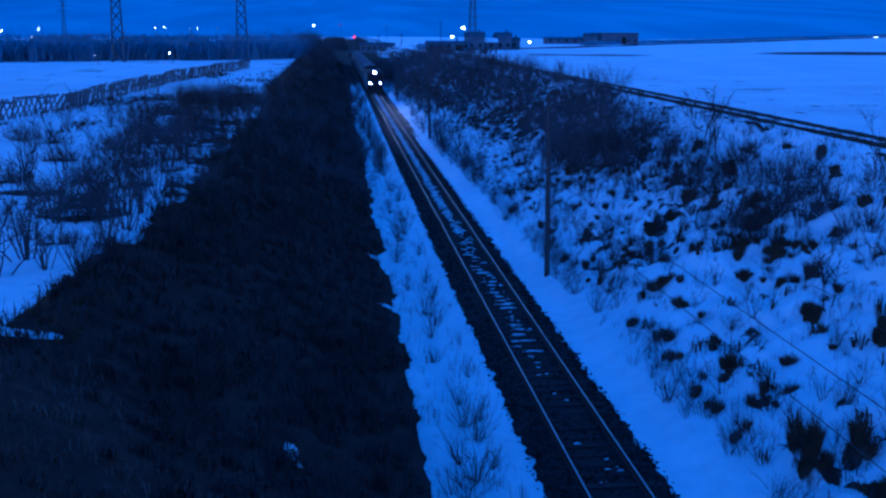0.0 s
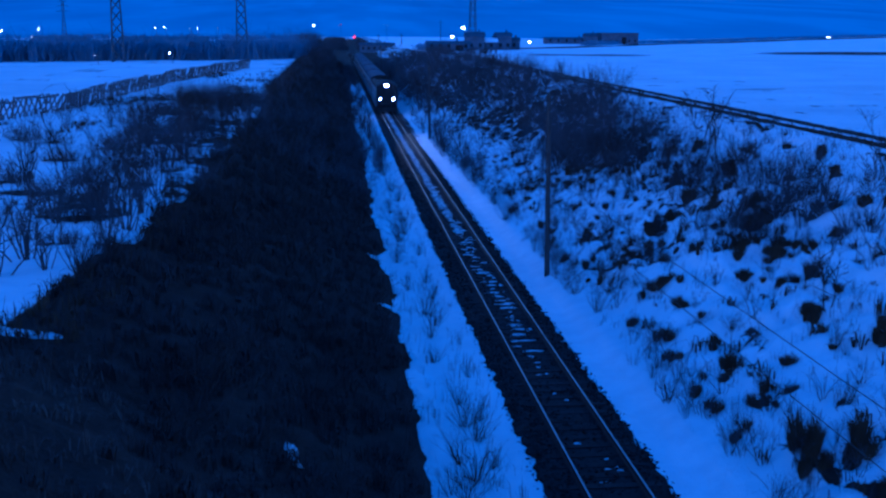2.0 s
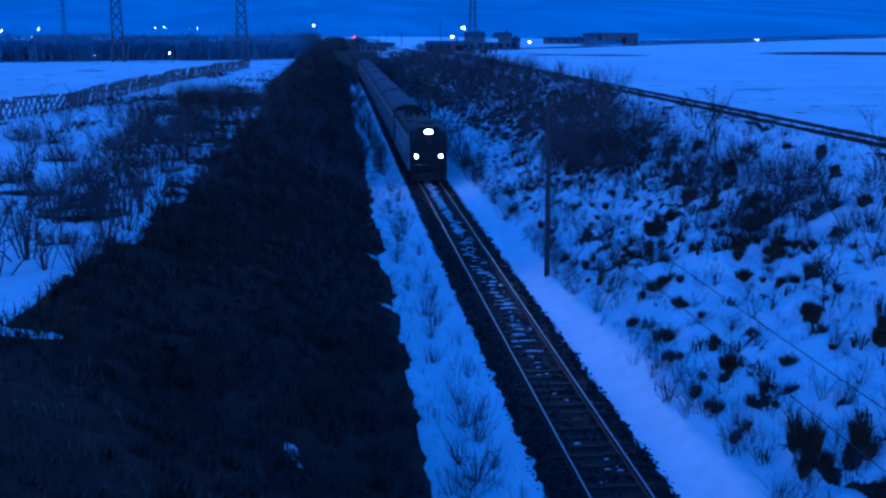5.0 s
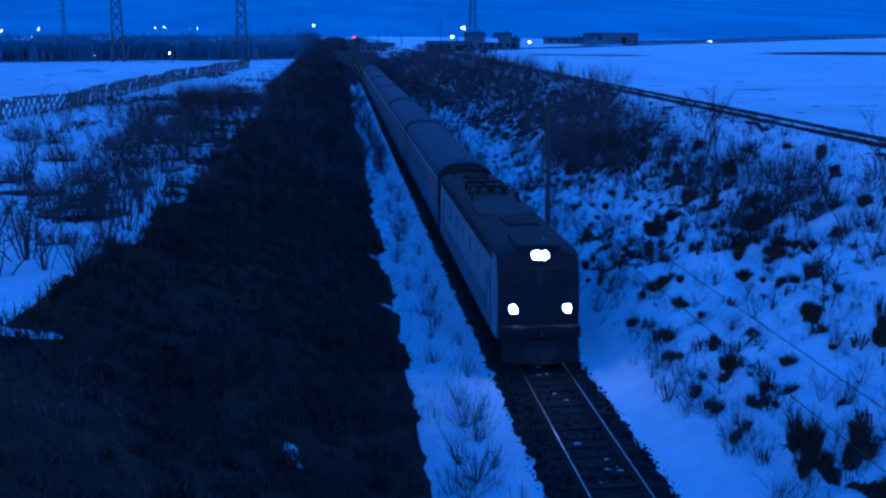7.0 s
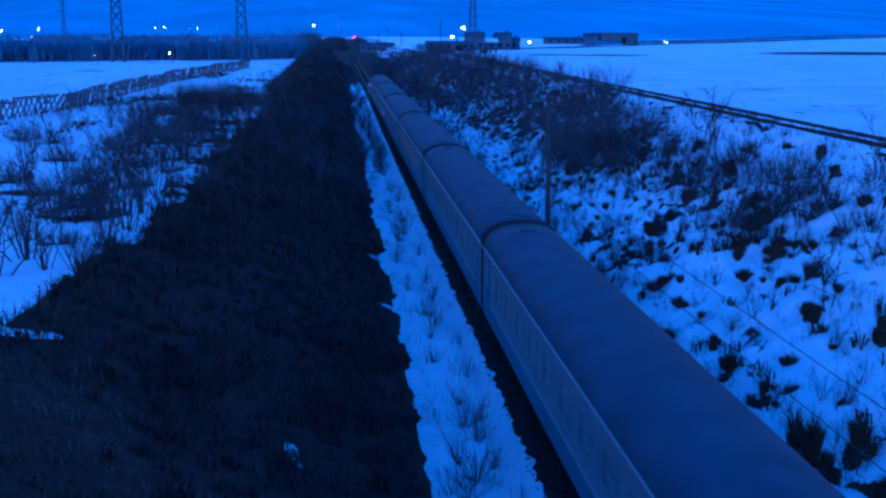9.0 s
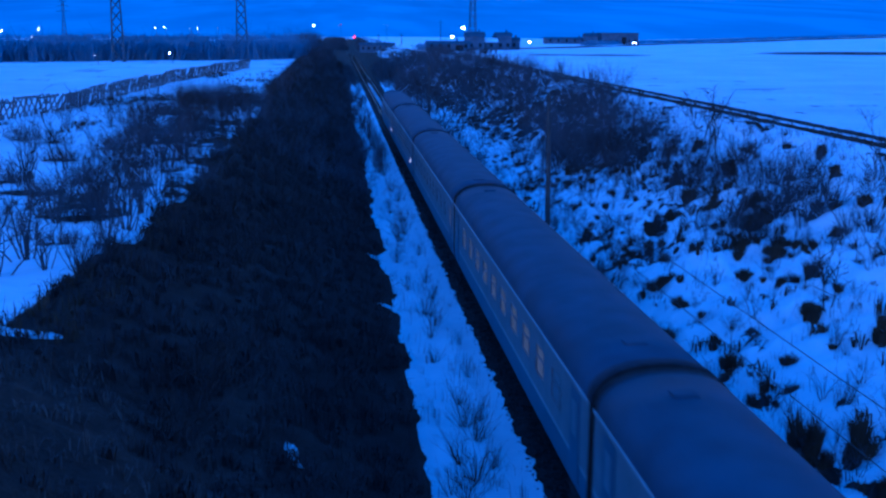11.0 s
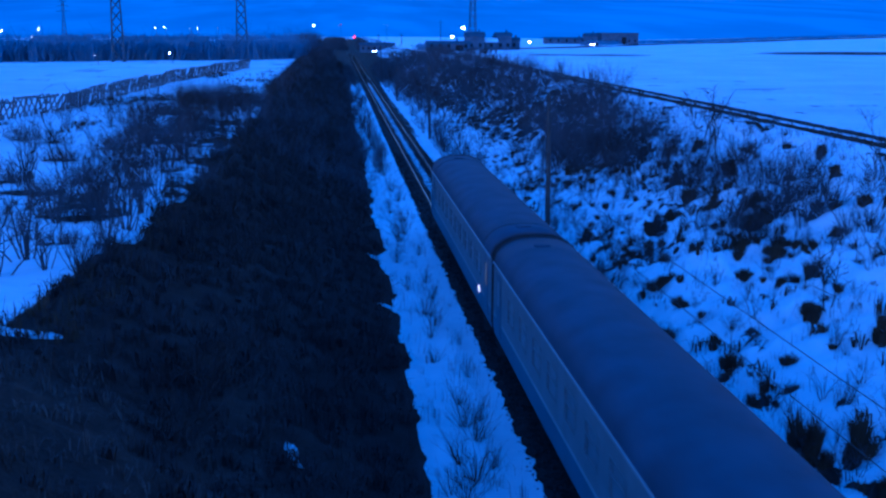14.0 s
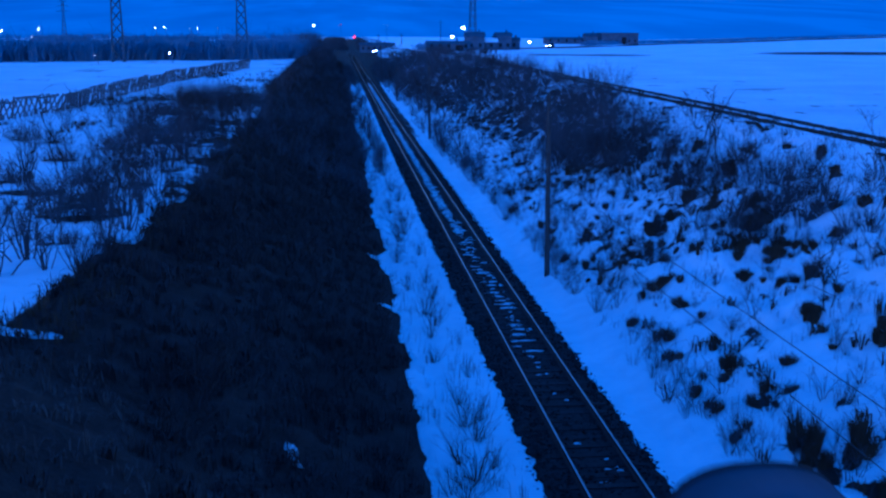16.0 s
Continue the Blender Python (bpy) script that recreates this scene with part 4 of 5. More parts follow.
TUSSOCKS = [tussock_mesh(400 + k) for k in range(5)]


def tussock(x, y, h, wide):
    plant("tussock", TUSSOCKS, x, y, h, "dark withered grass tussock poking through snow", "tussocks on the snowy bank", wide)


for x, y, a in NEAR_CLUMPS + UPPER_CLUMPS:
    for k in range(2 if a < 0.5 else 4):
        q = rnd.gauss(0, 0.55 * a)
        tussock(x + 0.5 * q + rnd.gauss(0, 0.12), y + q, rnd.uniform(0.55, 1.05) * min(1.0, 0.35 + a), rnd.uniform(0.7, 1.0))
for x, y, h in ((4.6, 22.5, 1.7), (4.75, 21.9, 1.6), (5.85, 21.9, 1.3)):
    tussock(x, y, h, 0.42)
for x, y, a in UPPER_CLUMPS:
    if a > 0.55 and (x < 13.2 or y > 50):
        plant("bush", BUSHES, x, y + 0.3, rnd.uniform(1.1, 1.9), "dense leafless bush on the bank", "bushes on the snowy bank", 0.9)
count = 0
while count < 120:
    y = 34 + 32 * rnd.random()
    x = rnd.uniform(3.6, 13.0)
    if float(cover(np.array([x]), np.array([y]))[0]) > 0.97:
        continue
    tussock(x, y, rnd.uniform(0.35, 0.75), rnd.uniform(0.7, 1.0))
    count += 1
# thicket on the far part of the snowy bank: many light bushes in one mesh
def thicket(name, label, mat, x, y, s, seed, h=1.0, stems=11, sub=3, thick=0.016, spread=0.7):
    made = [twigs(random.Random(seed + k), stems, 1.0, spread, sub, thick) for k in range(4)]
    kinds = [np.array([tuple(p) for p in v]) for v, f in made]
    faces = [np.array(f) for v, f in made]
    r = np.random.RandomState(seed)
    z = height(x, y)
    vs, fs, n = [], [], 0
    for i in range(len(x)):
        k = r.randint(4)
        a = r.rand() * 6.283
        ca, sa = math.cos(a), math.sin(a)
        v = kinds[k] * s[i] * h
        vs.append(np.stack([x[i] + v[:, 0] * ca - v[:, 1] * sa, y[i] + v[:, 0] * sa + v[:, 1] * ca, z[i] + v[:, 2]], -1))
        fs.append(faces[k] + n)
        n += len(v)
    v, f = np.concatenate(vs), np.concatenate(fs)
    me = bpy.data.meshes.new(name)
    me.vertices.add(len(v)); me.vertices.foreach_set("co", v.astype(np.float32).ravel())
    me.loops.add(f.size); me.loops.foreach_set("vertex_index", f.astype(np.int32).ravel())
    me.polygons.add(len(f)); me.polygons.foreach_set("loop_start", np.arange(0, f.size, 4, dtype=np.int32))
    me.update(calc_edges=True)
    me.materials.append(mat)
    return tagged(new(name, me), label, "brush", kind="stuff")


n = 420
ky = 66 + 230 * R.rand(n) ** 1.25
kx = np.interp(ky, [66, 95, 140], [9.5, 7, 4.5])
kx = kx + (np.interp(ky, [66, 85, 120], [14.5, 17, 20.5]) - kx) * R.rand(n)
thicket("thicket", "dense leafless thicket covering the far bank", M_THICKET, kx, ky, 1.3 + 1.5 * R.rand(n), 500)
n = 170
ky = 110 + 190 * R.rand(n)
kx = 4.0 + 16.5 * R.rand(n)
thicket("thicket", "dense leafless thicket at the cutting's far end", M_THICKET, kx, ky, 1.8 + 1.5 * R.rand(n), 620, 1.0, 11, 3, 0.018, 0.8)
n = 190
ky = 70 + 210 * R.rand(n) ** 0.9
kx = 2.6 + 2.5 * R.rand(n)
thicket("thicket", "leafless shrubs crowding the far bank's foot", M_THICKET, kx, ky, 0.9 + 1.1 * R.rand(n), 700, 1.0, 11, 3, 0.015, 0.7)
n = 190
ky = 75 + 230 * R.rand(n) ** 0.9
kx = -4.8 + 2.4 * R.rand(n)
thicket("thicket", "leafless shrubs crowding the far snowy strip", M_THICKET, kx, ky, 0.9 + 1.2 * R.rand(n), 640, 1.0, 11, 3, 0.015, 0.7)
n = 120
ky = 26 + 72 * R.rand(n)
kx = bank_top(ky) - np.abs(R.randn(n)) * np.interp(ky, [30, 45, 70], [3.0, 4.5, 5.5])
thicket("thicket", "tangled leafless thicket above the dark bank", M_THICKET, kx, ky, 0.9 + 1.4 * R.rand(n), 520)
sx, sy, ss = [], [], []
for x, y, a, b in LEFT_SCRUB:
    m = int(5 + 2.0 * a * b)
    sx, sy = sx + list(x + 0.38 * a * R.randn(m)), sy + list(y + 0.38 * b * R.randn(m))
    ss += list((0.55 + 0.7 * R.rand(m)) * float(np.interp(y, [28, 45, 90], [0.6, 1.05, 1.4])))
thicket("thicket", "low dark scrub matted over the snow", M_THICKET, np.array(sx), np.array(sy), np.array(ss), 590, 1.0, 14, 3, 0.011, 1.3)
thicket("thicket", "low leafless scrub on the dark bank", M_BRUSH, *SPOTS_BANK, 560, 1.0, 9, 3, 0.014, 1.0)
# lighter scrub over the far dark bank, imitating haze by its colour
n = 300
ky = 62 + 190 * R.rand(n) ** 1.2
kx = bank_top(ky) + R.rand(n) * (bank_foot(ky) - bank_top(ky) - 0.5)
thicket("thicket", "leafless scrub on the far part of the dark bank, haze painted into its colour", M_THICKET, kx, ky, 0.8 + 1.0 * R.rand(n), 610, 1.0, 12, 3, 0.016, 1.0)
n = 90
wx, wy = -9 + 18 * R.rand(n), 500 + 130 * R.rand(n)
wx = np.where(np.abs(wx - 1.6) < 2.6, wx - 5.5, wx)
scatter("far_woodland", "bare bushes where the line leaves the cutting", M_THICKET, (wx, wy, 0.5 + 0.5 * R.rand(n)), 37, 36, 2.6, 1.2, 0.09, 1.5)
n = 175
ky = np.concatenate([47 + 5 * R.randn(50), 68 + 6 * R.randn(125)])
kx = np.concatenate([13.6 + 1.7 * R.randn(50), 10.6 + 1.7 * R.randn(125)])
thicket("thicket", "scattered leafless bushes on the snowy bank", M_THICKET, kx, ky, 0.9 + 1.3 * R.rand(n) ** 2, 580, 1.0, 12, 3, 0.017, 0.8)
n = 190
ky = 38 + 30 * R.rand(n)
kx = 3.8 + 9.0 * R.rand(n)
thicket("thicket", "low dark shrubs dotted over the snowy bank", M_TWIG, kx, ky, 0.45 + 0.7 * R.rand(n) ** 1.5, 630, 1.0, 13, 3, 0.012, 0.9)
n = 120
ky = 19 + 80 * R.rand(n)
kx = 2.95 + 0.9 * R.rand(n)
thicket("thicket", "thin upright stalks along the foot of the snowy bank", M_THICKET, kx, ky, 0.5 + 0.8 * R.rand(n), 600, 1.0, 9, 3, 0.009, 0.7)
n = 560
ky = 20 + 60 * R.rand(n) ** 1.2
kx = 3.2 + 16.5 * R.rand(n)
thicket("thicket", "thin low twigs poking out of the snowy bank", M_THICKET, kx, ky, 0.4 + 0.8 * R.rand(n), 540, 1.0, 6, 3, 0.012, 0.8)


# ---- poles, wires and signals ----
def telegraph_pole(x, y, h):
    z = float(height(x, y))
    p = thing("telegraph_pole", "weathered wooden telegraph pole beside the track", "pole", "telegraph poles", pose(x, y, z - 0.3, 0, -0.9, 0))
    part("post", tube(bmesh.new(), (0, 0, 0), (0, 0, h), 0.13, 0.09, 12), M_POLE, p)
    for q in (4.45, 3.4):
        bm = tube(bmesh.new(), (0, 0, q), (0.16, 0, q), 0.015, 0.015, 6)
        tube(bm, (0.16, 0, q - 0.02), (0.16, 0, q + 0.12), 0.045, 0.03, 10)
        part("insulator", bm, M_STEEL, p)
    return p


def wire(pts, r=0.011):
    v, f = loft([[(x + r * math.cos(a), y, z + r * math.sin(a)) for a in (0, 1.257, 2.513, 3.77, 5.027, 6.283)] for x, y, z in pts])
    return tagged(link("wire", v, f, M_WIRE), "thin dark line wire strung between the poles", "wire", "line wires")


for y, h in ((43.9, 8.4), (103, 8.0), (160, 8.0), (215, 8)):
    telegraph_pole(2.75, y, h)
for z in (4.35, 3.28):
    spans = ((-14.0, 43.9), (43.9, 103.0), (103.0, 160.0))
    for y0, y1 in spans:
        wire([(2.86, y0 + (y1 - y0) * k / 12, z + (0.12 if k in (0, 12) else 0.12 - 0.12 * (1 - (k / 6 - 1) ** 2))) for k in range(13)])


def hills():
    v, f = [], []
    n = 160
    for k in range(n + 1):
        a = math.radians(-180 + 360 * k / n)
        e = 110 + 70 * float(fbm(np.array(k * 0.11), np.array(2.0), 4))
        g = math.degrees(a)
        d0 = float(np.interp(g, [-180, -60, -25, -4, 2, 8, 14, 30, 60, 180], [700, 700, 720, 720, 900, 800, 640, 720, 760, 700]))
        for d, z in ((d0, 3), (d0 + 260, 19), (2300, 0.5 * e), (3500, 1.15 * e)):
            v.append((d * math.sin(a), d * math.cos(a), z * (0.9 + 0.2 * float(vnoise(np.array(k * 0.7), np.array(d * 0.01))))))
        if k:
            o = (k - 1) * 4
            f += [(o + i, o + 4 + i, o + 5 + i, o + 1 + i) for i in range(3)]
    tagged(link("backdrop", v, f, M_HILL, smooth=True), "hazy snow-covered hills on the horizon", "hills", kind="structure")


hills()


# ---- fence, pylons, houses, lamps and vehicles in the distance ----
def snow_fence():
    line = [(-31.5, 71.0), (-28.2, 81.6), (-27.3, 98.1), (-26.1, 123.1), (-23.3, 158.9), (-20.6, 175.0)]
    pts = []
    for (xa, ya), (xb, yb) in zip(line, line[1:]):
        n = max(2, round(math.hypot(xb - xa, yb - ya) / 2.7))
        pts += [(xa + (xb - xa) * k / n, ya + (yb - ya) * k / n) for k in range(n)]
    post = boxed(-0.05, 0.05, -0.05, 0.05, -0.15, 1.5, bevel=0.008)
    slat = boxed(-0.02, 0.02, -1.25, 1.25, -0.07, 0.07)
    brace = boxed(-0.025, 0.025, -0.05, 0.05, -0.95, 0.95)
    meshes = {}
    for n, b in (("post", post), ("slat", slat), ("brace", brace)):
        me = bpy.data.meshes.new(n)
        b.to_mesh(me); b.free()
        me.materials.append(M_FENCE)
        meshes[n] = me

    def bit(n, m, par):
        o = new(n, meshes[n])
        o.parent = par
        o.matrix_basis = m
    rr = random.Random(44)
    for (x, y), (x2, y2) in zip(pts, pts[1:]):
        turn = math.degrees(math.atan2(-(x2 - x), y2 - y))
        p = thing("snow_fence_panel", "leaning grey wooden snow fence panel standing in snow", "fence panel", "panels of the snow fence",
                  pose((x + x2) / 2, (y + y2) / 2, float(height((x + x2) / 2, (y + y2) / 2)), 0, rr.uniform(4, 24), turn + rr.uniform(-6, 6)))
        for s in (-1.3, 0.0):
            bit("post", pose(0, s, 0, rr.uniform(-8, 8), 0, 0), p)
        bit("slat", pose(0.06, rr.uniform(-0.05, 0.05), 1.35 + rr.uniform(-0.1, 0.1), rr.uniform(-3, 3)), p)
        for s in (-0.95, -0.32, 0.32, 0.95):
            bit("brace", pose(0.11, s, 0.75, 36 + rr.uniform(-9, 9)), p)
            bit("brace", pose(0.17, s + 0.1, 0.75, -36 + rr.uniform(-9, 9)), p)



snow_fence()


def pylon(x, y, h, w_base, w_top, label, arms=True):
    z = float(height(x, y)) - 0.2
    p = thing("lattice_pylon", label, "pylon", "power line pylons", pose(x, y, z, 0, 0, 8))
    half = lambda q: (w_base + (w_top - w_base) * min(1.0, q / (0.55 * h))) / 2
    corners = ((-1, -1), (1, -1), (1, 1), (-1, 1))
    for cx, cy in corners:
        bm = tube(bmesh.new(), (cx * half(0), cy * half(0), 0), (cx * half(0.55 * h), cy * half(0.55 * h), 0.55 * h), 0.11, 0.1, 6)
        tube(bm, (cx * half(0.55 * h), cy * half(0.55 * h), 0.55 * h), (cx * half(h), cy * half(h), h), 0.1, 0.08, 6)
        part("leg", bm, M_STEEL, p)
    q, k = 0.0, 0
    while q < h - 1.0:
        q2 = min(h, q + 2.4 * half(q))
        for i in range(4):
            a, b = corners[i], corners[(i + 1) % 4]
            for s, e in ((a, b), (b, a)):
                part("brace", tube(bmesh.new(), (s[0] * half(q), s[1] * half(q), q), (e[0] * half(q2), e[1] * half(q2), q2), 0.085, 0.085, 5), M_STEEL, p)
        q = q2
    if arms:
        for q, L in ((h * 0.72, 4.2), (h * 0.86, 3.4), (h * 0.98, 2.6)):
            bm = tube(bmesh.new(), (-L, 0, q), (L, 0, q), 0.09, 0.09, 6)
            tube(bm, (-L, 0, q), (0, 0, q + 0.9), 0.05, 0.05, 5)
            tube(bm, (L, 0, q), (0, 0, q + 0.9), 0.05, 0.05, 5)
            part("cross_arm", bm, M_STEEL, p)


pylon(-48.2, 204, 27, 2.3, 1.4, "tall steel lattice pylon in the snowy field")
pylon(-26.6, 225, 27, 2.5, 1.5, "tall steel lattice pylon in the snowy field")
pylon(-183.0, 700, 24, 3.2, 1.3, "far steel lattice pylon behind the trees")
pylon(48.8, 420, 34, 3.0, 1.9, "tall steel lattice mast beside low buildings", False)


def lamp_post(x, y, z, size, mat, label, wide=1.0):
    g = float(height(x, y))
    p = thing("street_lamp", label, "street lamp", "distant street lamps", pose(x, y, g - 0.1))
    h = z - g + 0.1
    bm = tube(bmesh.new(), (0.5, 0, 0), (0.5, 0, h + 0.1), 0.09, 0.06, 8)
    tube(bm, (0.5, 0, h + 0.1), (0.0, 0, h + 0.15), 0.05, 0.04, 6)
    part("post", bm, M_STEEL, p)
    head = part("lamp_head", boxed(-0.6 * size * wide, 0.6 * size * wide, -0.3 * size, 0.5 * size, 0.38 * size + h, 0.55 * size + h, bevel=0.02), M_STEEL, p)
    bm = bmesh.new()
    bmesh.ops.create_uvsphere(bm, u_segments=12, v_segments=8, radius=0.25 * size, matrix=Matrix.Translation((0, -0.1, h)) @ Matrix.Diagonal((wide, 1, 0.9, 1)))
    part("bulb", bm, mat, head, "glowing lamp bowl")


for x, y, z, s, m, w in ((-161, 500, 9.5, 1.3, M_LAMP, 1.0), (-254.8, 900, 10.0, 1.1, M_LAMP, 1), (-147.3, 500, 6.9, 0.8, M_AMBER, 1), (-144.2, 502, 7.1, 0.7, M_LAMP, 1),
                         (-158.6, 900, 11.4, 1.0, M_LAMP, 1.2), (-151.1, 900, 11.9, 1.3, M_LAMP, 1), (-129.5, 900, 11.5, 0.9, M_LAMP, 1), (-123.9, 902, 11.5, 1.0, M_LAMP, 1),
                         (-106.9, 900, 11.6, 1.3, M_AMBER, 1), (-37.3, 196, 6.4, 0.5, M_LAMP, 1), (-50.8, 196, 5.9, 0.3, M_AMBER, 1), (-17.2, 500, 12.5, 1.0, M_LAMP, 1),
                         (36.5, 900, 14.6, 0.9, M_LAMP, 1), (44.4, 456, 8.0, 2.0, M_LAMP, 0.9), (49.4, 456, 11.7, 1.5, M_LAMP, 2.0), (59.3, 350, 6.9, 1.1, M_LAMP, 1.2)):
    if y > 600:    # the lamps of the town before the hills
        k = 0.62
        x, y, z, s = EYE[0] + (x - EYE[0]) * k, y * k, EYE[2] + (z - EYE[2]) * k, s * k
    lamp_post(x, y, z, s, m, "street lamp lit warm white in the far distance" if m is M_LAMP else "street lamp lit amber in the far distance", w)


def signal(x, y, z, r):
    g = float(height(x, y))
    p = thing("railway_signal", "railway signal mast showing a red light", "railway signal", "", pose(x, y, g - 0.1))
    h = z - g + 0.1
    part("mast", tube(bmesh.new(), (0, 0.15, 0), (0, 0.15, h + 0.8), 0.09, 0.08, 8), M_STEEL, p)
    part("signal_head", boxed(-0.35, 0.35, 0.02, 0.12, h - 0.9, h + 0.9, bevel=0.03), M_DARK, p)
    bm = bmesh.new()
    bmesh.ops.create_uvsphere(bm, u_segments=12, v_segments=8, radius=r, matrix=Matrix.Translation((0, 0, h)) @ Matrix.Diagonal((1, 0.3, 1, 1)))
    part("red_lens", bm, M_RED, p, "glowing red lens")


signal(2.2, 498, 7.37, 0.43)
signal(-2.4, 900, 14.9, 0.3)


def far_pole(x, y, z):
    g = float(height(x, y))
    p = thing("utility_pole", "thin dark utility pole in the distance", "pole", "", pose(x, y, g - 0.2))
    part("post", tube(bmesh.new(), (0, 0, 0), (0, 0, z - g), 0.16, 0.11, 8), M_POLE, p)
    part("cross_arm", boxed(-0.9, 0.9, -0.06, 0.06, z - g - 0.7, z - g - 0.55), M_POLE, p)


far_pole(38.8, 450, 15)
far_pole(20.5, 430, 9.5)
far_pole(12.5, 470, 9.0)


def house(x, y, w, d, h, roof, wall_mat, label, doors=(), wins=2, flat=False, name="house"):
    g = float(height(x, y)) - 0.3
    p = thing(name, label, "building", "", pose(x, y, g))
    h = h + 0.3
    walls = part("wall", boxed(-w / 2, w / 2, 0, d, 0, h), wall_mat, p)
    if flat:
        part("roof", boxed(-w / 2 - 0.2, w / 2 + 0.2, -0.25, d + 0.2, h + 0.003, h + roof, bevel=0.03), M_DARKROOF, p)
    else:
        e = 0.35
        v = [(-w / 2 - e, -e, h), (w / 2 + e, -e, h), (w / 2 + e, d + e, h), (-w / 2 - e, d + e, h), (-w / 2 - e, d / 2, h + roof), (w / 2 + e, d / 2, h + roof)]
        f = [(0, 1, 5, 4), (2, 3, 4, 5), (1, 2, 5), (3, 0, 4), (3, 2, 1, 0)]
        r = link("roof", v, f, M_SNOW if label.count("snowy roof") else M_DARKROOF, p)
        part("chimney", boxed(w * 0.2, w * 0.2 + 0.5, d * 0.5, d * 0.5 + 0.5, h + roof * 0.5, h + roof + 0.7, bevel=0.02), M_WALL, r)
    for k in range(wins):
        cx = -w / 2 + w * (k + 0.5) / wins
        if any(abs(cx - q) < 1.4 for q in doors):
            continue
        win = part("window", boxed(cx - 0.45, cx + 0.45, -0.03, -0.004, 1.2, 2.3), M_GLASS, p)
        part("sill", boxed(cx - 0.55, cx + 0.55, -0.1, -0.003, 1.1, 1.19), M_WALL, win)
    for q in doors:
        part("door", boxed(q - 1.1, q + 1.1, -0.05, -0.004, 0.0, min(3.4, h - 0.3), bevel=0.01), M_DARK, p, "dark wide doorway")


house(34.0, 300, 5.2, 6, 3.9, 1.4, M_WALL, "small dark house with a pitched roof", (), 2)
house(39.0, 303, 3.6, 5, 2.3, 1.2, M_WALL, "low pale shed with a snowy roof", (), 1)
house(43.2, 305, 4.4, 6, 4.2, 1.0, M_WALL, "small dark house with a pitched roof", (), 2)
house(47.0, 310, 3.6, 5, 2.8, 0.9, M_WALL, "low dark outbuilding beside a house", (), 1)
house(25.0, 290, 12.0, 6, 1.9, 0.9, M_WALL, "long low dark shed beside the track", (3.0,), 5)
house(118.3, 448, 16.5, 9, 4.6, 0.4, M_WALL, "grey flat-roofed barn with a dark doorway", (1.8,), 6, True, "barn")
house(97.0, 452, 22.0, 7, 2.0, 0.9, M_WALL, "row of low dark sheds in the snow", (), 6)
house(105.3, 447, 5.2, 6, 3.4, 1.4, M_WALL, "small dark house with a pitched roof", (), 1)
house(10.0, 420, 14.0, 6, 2.6, 1.0, M_WALL, "low dark building near a level crossing", (), 6)
house(-75.0, 420, 34.0, 9, 2.4, 0.9, M_WALL, "long low building with a dark roof", (), 12, False, "warehouse")
house(-118.0, 430, 20.0, 9, 2.4, 0.9, M_WALL, "long low building with a dark roof", (), 8, False, "warehouse")

# belt of bare woodland across the field, and trees closing the track's far end
n = 900
wx = -150 + 135 * R.rand(n)
wy = 232 + 0.42 * np.clip(wx, -90, 0) + 24 * R.rand(n)
scatter("far_woodland", "hazy belt of leafless trees across the field", M_HAZY_WOOD, (wx, wy, 0.75 + 0.35 * R.rand(n)), 31, 60, 5.0, 1.5, 0.09, 2.6)
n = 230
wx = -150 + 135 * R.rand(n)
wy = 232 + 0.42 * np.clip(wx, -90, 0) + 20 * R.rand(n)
thicket("far_woodland", "crowns of the leafless trees across the field", M_HAZY_WOOD, wx, wy, 4.6 + 1.8 * R.rand(n), 660, 1.0, 9, 3, 0.014, 0.6)
n = 260
wx = np.concatenate([-16 + 9 * R.rand(n // 2), 6 + 30 * R.rand(n // 2)])
wy = np.concatenate([230 + 120 * R.rand(n // 2), 255 + 60 * R.rand(n // 2)])
sz = np.concatenate([0.8 + 0.4 * R.rand(n // 2), 0.35 + 0.25 * R.rand(n // 2)])
scatter("far_woodland", "hazy leafless trees closing the cutting's far end", M_THICKET, (wx, wy, sz), 32, 34, 2.0, 0.9, 0.05, 0.5)
n = 60
wx, wy = -17 + 9 * R.rand(n), 225 + 140 * R.rand(n)
thicket("far_woodland", "crowns of the leafless trees beside the far track", M_THICKET, wx, wy, 4.2 + 2.2 * R.rand(n), 680, 1.0, 10, 3, 0.014, 0.6)
n = 300
wx = -420 + 400 * R.rand(n)
wy = 640 + 200 * R.rand(n)
scatter("far_woodland", "hazy line of trees before the hills", M_HAZY_WOOD, (wx, wy, 0.4 + 0.4 * R.rand(n)), 33, 50, 5.0, 0.8, 0.16, 3.0)


# the far road on its low bank
def far_road():
    pts = [(40, 318, 5.1), (65.3, 344, 5.1), (89.2, 378.5, 5.1), (115, 421.6, 5.0), (145, 464.8, 5.1), (188, 508, 5.3), (238, 551, 6.2), (282.6, 585.5, 6.9), (330, 620, 7.5), (420, 690, 8.8)]
    v, f = [], []
    for k, (x, y, z) in enumerate(pts):
        for o, dz in ((-11, -2.2), (-6, 0), (6, 0), (11, -2.2)):
            v.append((x + 0.6 * o, y - 0.8 * o, z + dz))
        if k:
            a, b = (k - 1) * 4, k * 4
            f += [(a + i, a + i + 1, b + i + 1, b + i) for i in range(3)]
    tagged(link("road", v, f, M_BALLAST), "dark country road on a low bank between snowy fields", "road", kind="structure")


far_road()


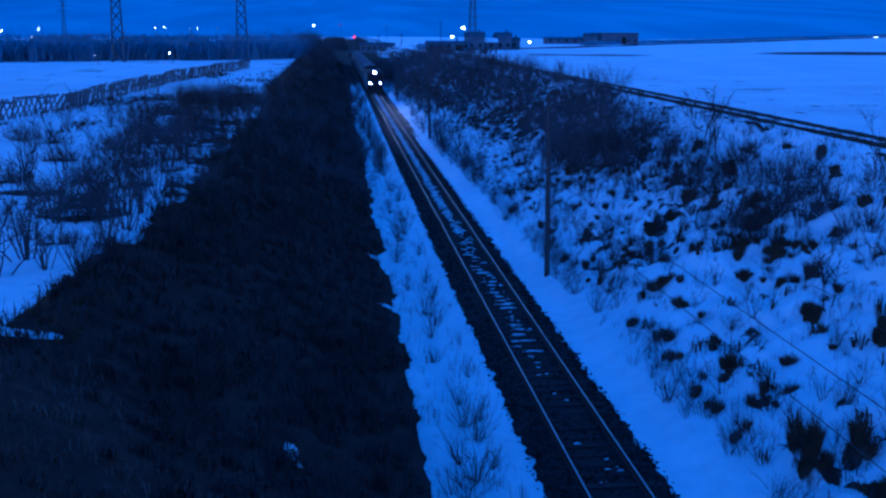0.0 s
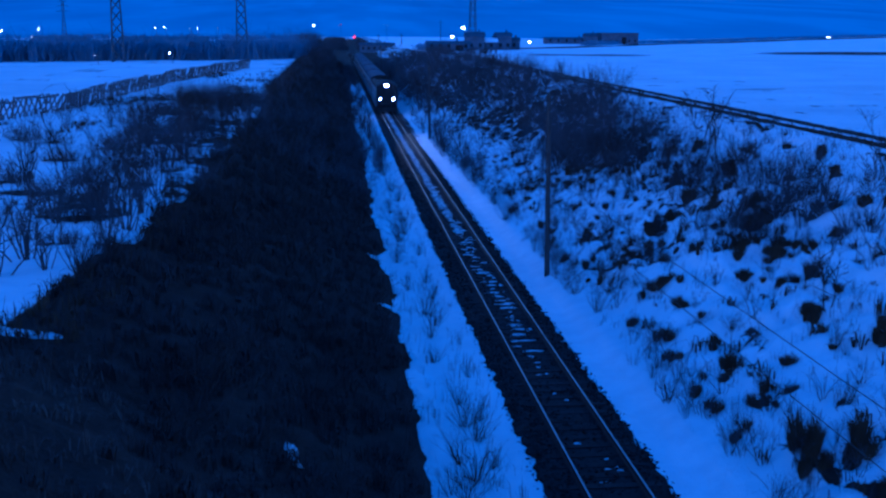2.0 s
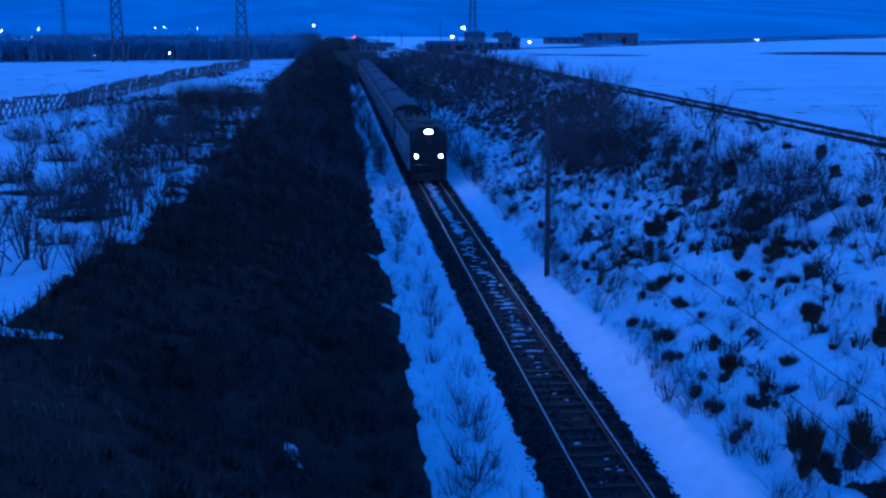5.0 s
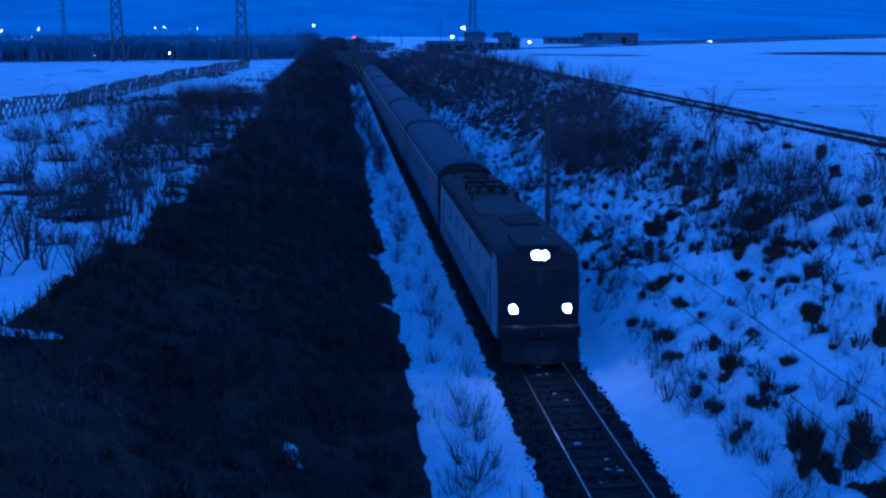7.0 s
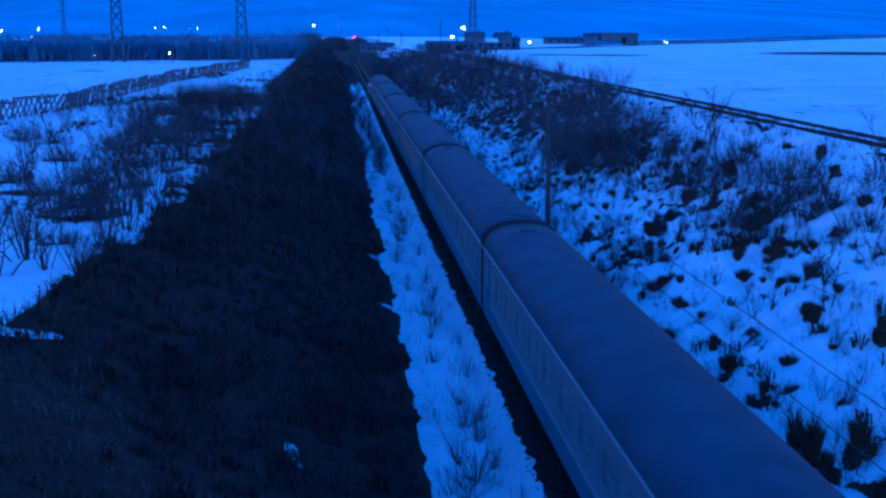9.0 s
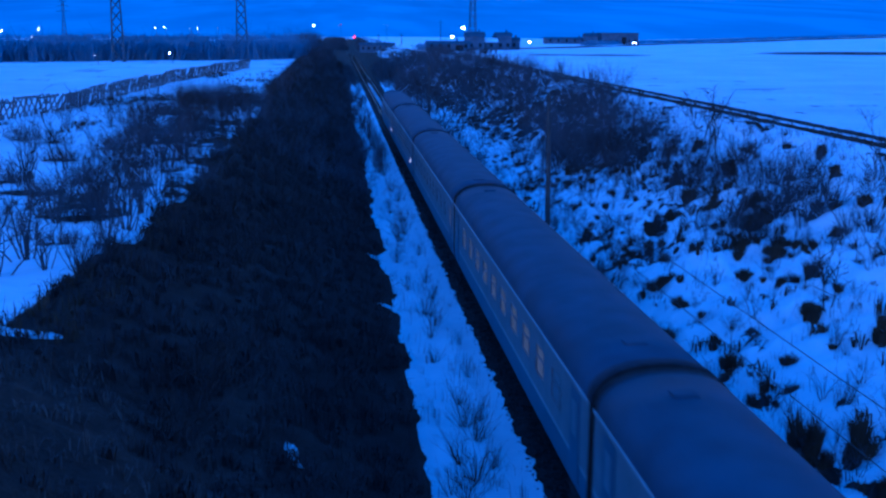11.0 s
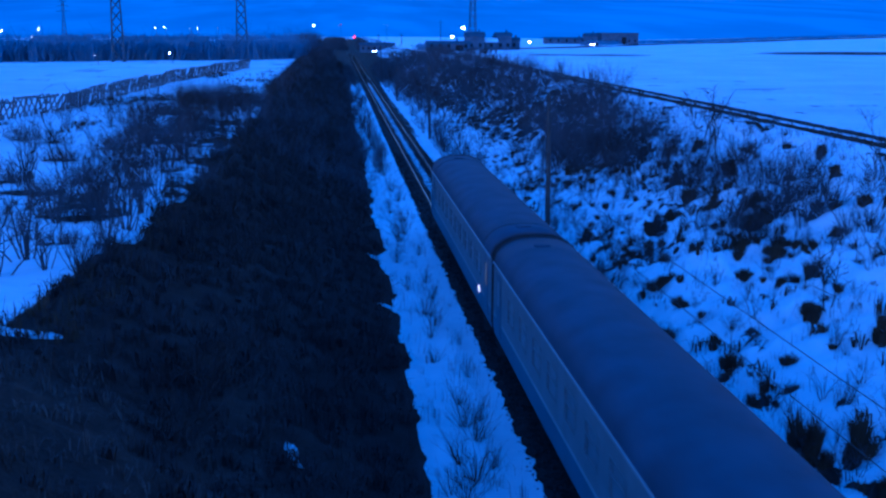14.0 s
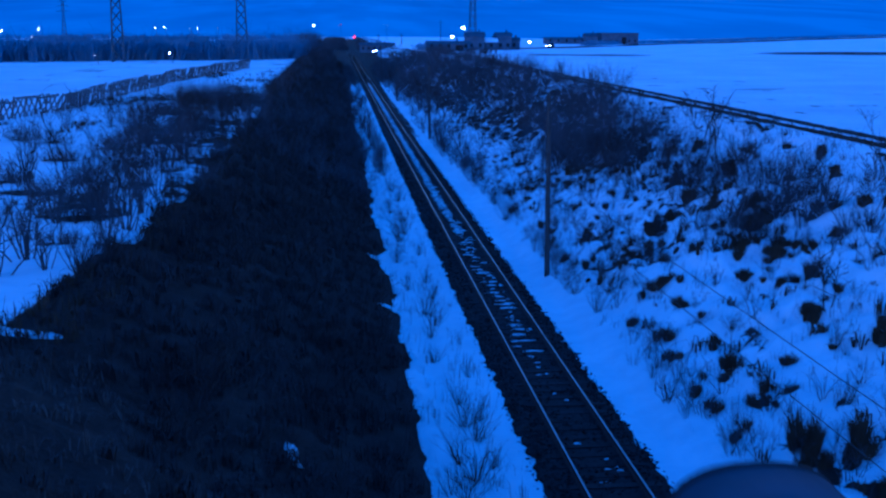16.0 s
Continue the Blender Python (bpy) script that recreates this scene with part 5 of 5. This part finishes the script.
# bare hedges behind the far road and round the low buildings
n = 420
q = R.rand(n)
wx = 92 + 330 * q ** 1.3
wy = np.interp(wx, [92, 145, 238, 330, 420], [400, 490, 580, 650, 720]) + 12 * R.rand(n)
scatter("far_woodland", "low hazy hedge of bare bushes behind the far road", M_HAZY_WOOD, (wx, wy, 0.5 + 0.6 * R.rand(n)), 35, 40, np.float64(2.1), 1.5, 0.12, 2.4)
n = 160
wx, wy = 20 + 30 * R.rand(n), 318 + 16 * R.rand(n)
scatter("far_woodland", "bare bushes round the low buildings", M_HAZY_WOOD, (wx, wy, 0.5 + 0.7 * R.rand(n)), 36, 40, 1.9, 1.4, 0.07, 1.6)


def car(label, paint):
    """A small saloon, front towards -y, wheels on z = 0."""
    c = thing("car", label, "car")
    prof = [(-2.1, 0.32), (-2.15, 0.62), (-1.95, 0.82), (-0.95, 0.95), (-0.35, 1.4), (0.95, 1.44), (1.6, 1.02), (2.1, 0.95), (2.15, 0.4)]
    n = len(prof)
    v = [(s * 0.84 * (0.86 if z > 1.1 else 1), y, z) for s in (-1, 1) for y, z in prof]
    f = [tuple(range(n))[::-1], tuple(range(n, 2 * n))] + [(i, (i + 1) % n, n + (i + 1) % n, n + i) for i in range(n)]
    body = link("body", v, f, paint, c)
    part("windscreen", boxed(-0.62, 0.62, -0.9, -0.6, 1.0, 1.02), M_GLASS, body)
    for s in (-1, 1):
        bm = bmesh.new()
        bmesh.ops.create_uvsphere(bm, u_segments=12, v_segments=8, radius=0.2, matrix=Matrix.Translation((s * 0.6, -2.14, 0.68)) @ Matrix.Diagonal((1, 0.35, 0.8, 1)))
        part("headlight", bm, M_CARLIGHT, body, "glowing headlight")
        for y in (-1.35, 1.35):
            w = part("wheel", tube(bmesh.new(), (s * 0.68, y, 0.31), (s * 0.86, y, 0.31), 0.31, 0.31, 16), M_RUBBER, c)
            part("rim", tube(bmesh.new(), (s * 0.84, y, 0.31), (s * 0.868, y, 0.31), 0.19, 0.18, 12), M_STEEL, w)
    return c


ROAD_CAR = car("small dark car driving with headlights on", M_LOCO_DARK)
WAITING_CAR = car("dark car turning by the track, headlights on", M_LOCO_DARK)


def motions():
    where = lambda t: 177.74 - 20.94 * t + 0.0155 * t * t
    times = [0, 1, 2, 4, 6, 8, 10, 12, 14, 16]
    walk(LOCO, [(t, pose(0, where(t), 0)) for t in times])
    for o, c in zip(COACH_AT, COACHES):
        walk(c, [(t, pose(0, where(t) + o, 0)) for t in times])
    # the car on the far road, nose to the eye
    rows = [(0, 330.4, 620, 7.52), (2, 282.6, 585.5, 6.92), (4, 238.2, 551, 6.22), (6.5, 187.9, 507.9, 5.32), (9, 145, 464.8, 5.12), (11.5, 115, 421.6, 5.02), (14, 89.2, 378.5, 5.12), (16, 65.3, 344, 5.12)]
    walk(ROAD_CAR, [(t, pose(x, y, z, 0, 0, -30)) for t, x, y, z in rows])
    # the car that turns towards the track
    z = float(height(8.2, 400)) + 0.02
    walk(WAITING_CAR, [(0, pose(12.0, 403, z, 0, 0, -160)), (11.8, pose(12.0, 403, z, 0, 0, -160)), (12.4, pose(11.4, 402.6, z, 0, 0, -110)), (13.1, pose(9.8, 402, z, 0, 0, -55)),
                       (14.0, pose(8.3, 400.6, z, 0, 0, -5)), (16, pose(8.1, 400, z, 0, 0, 2))])


motions()
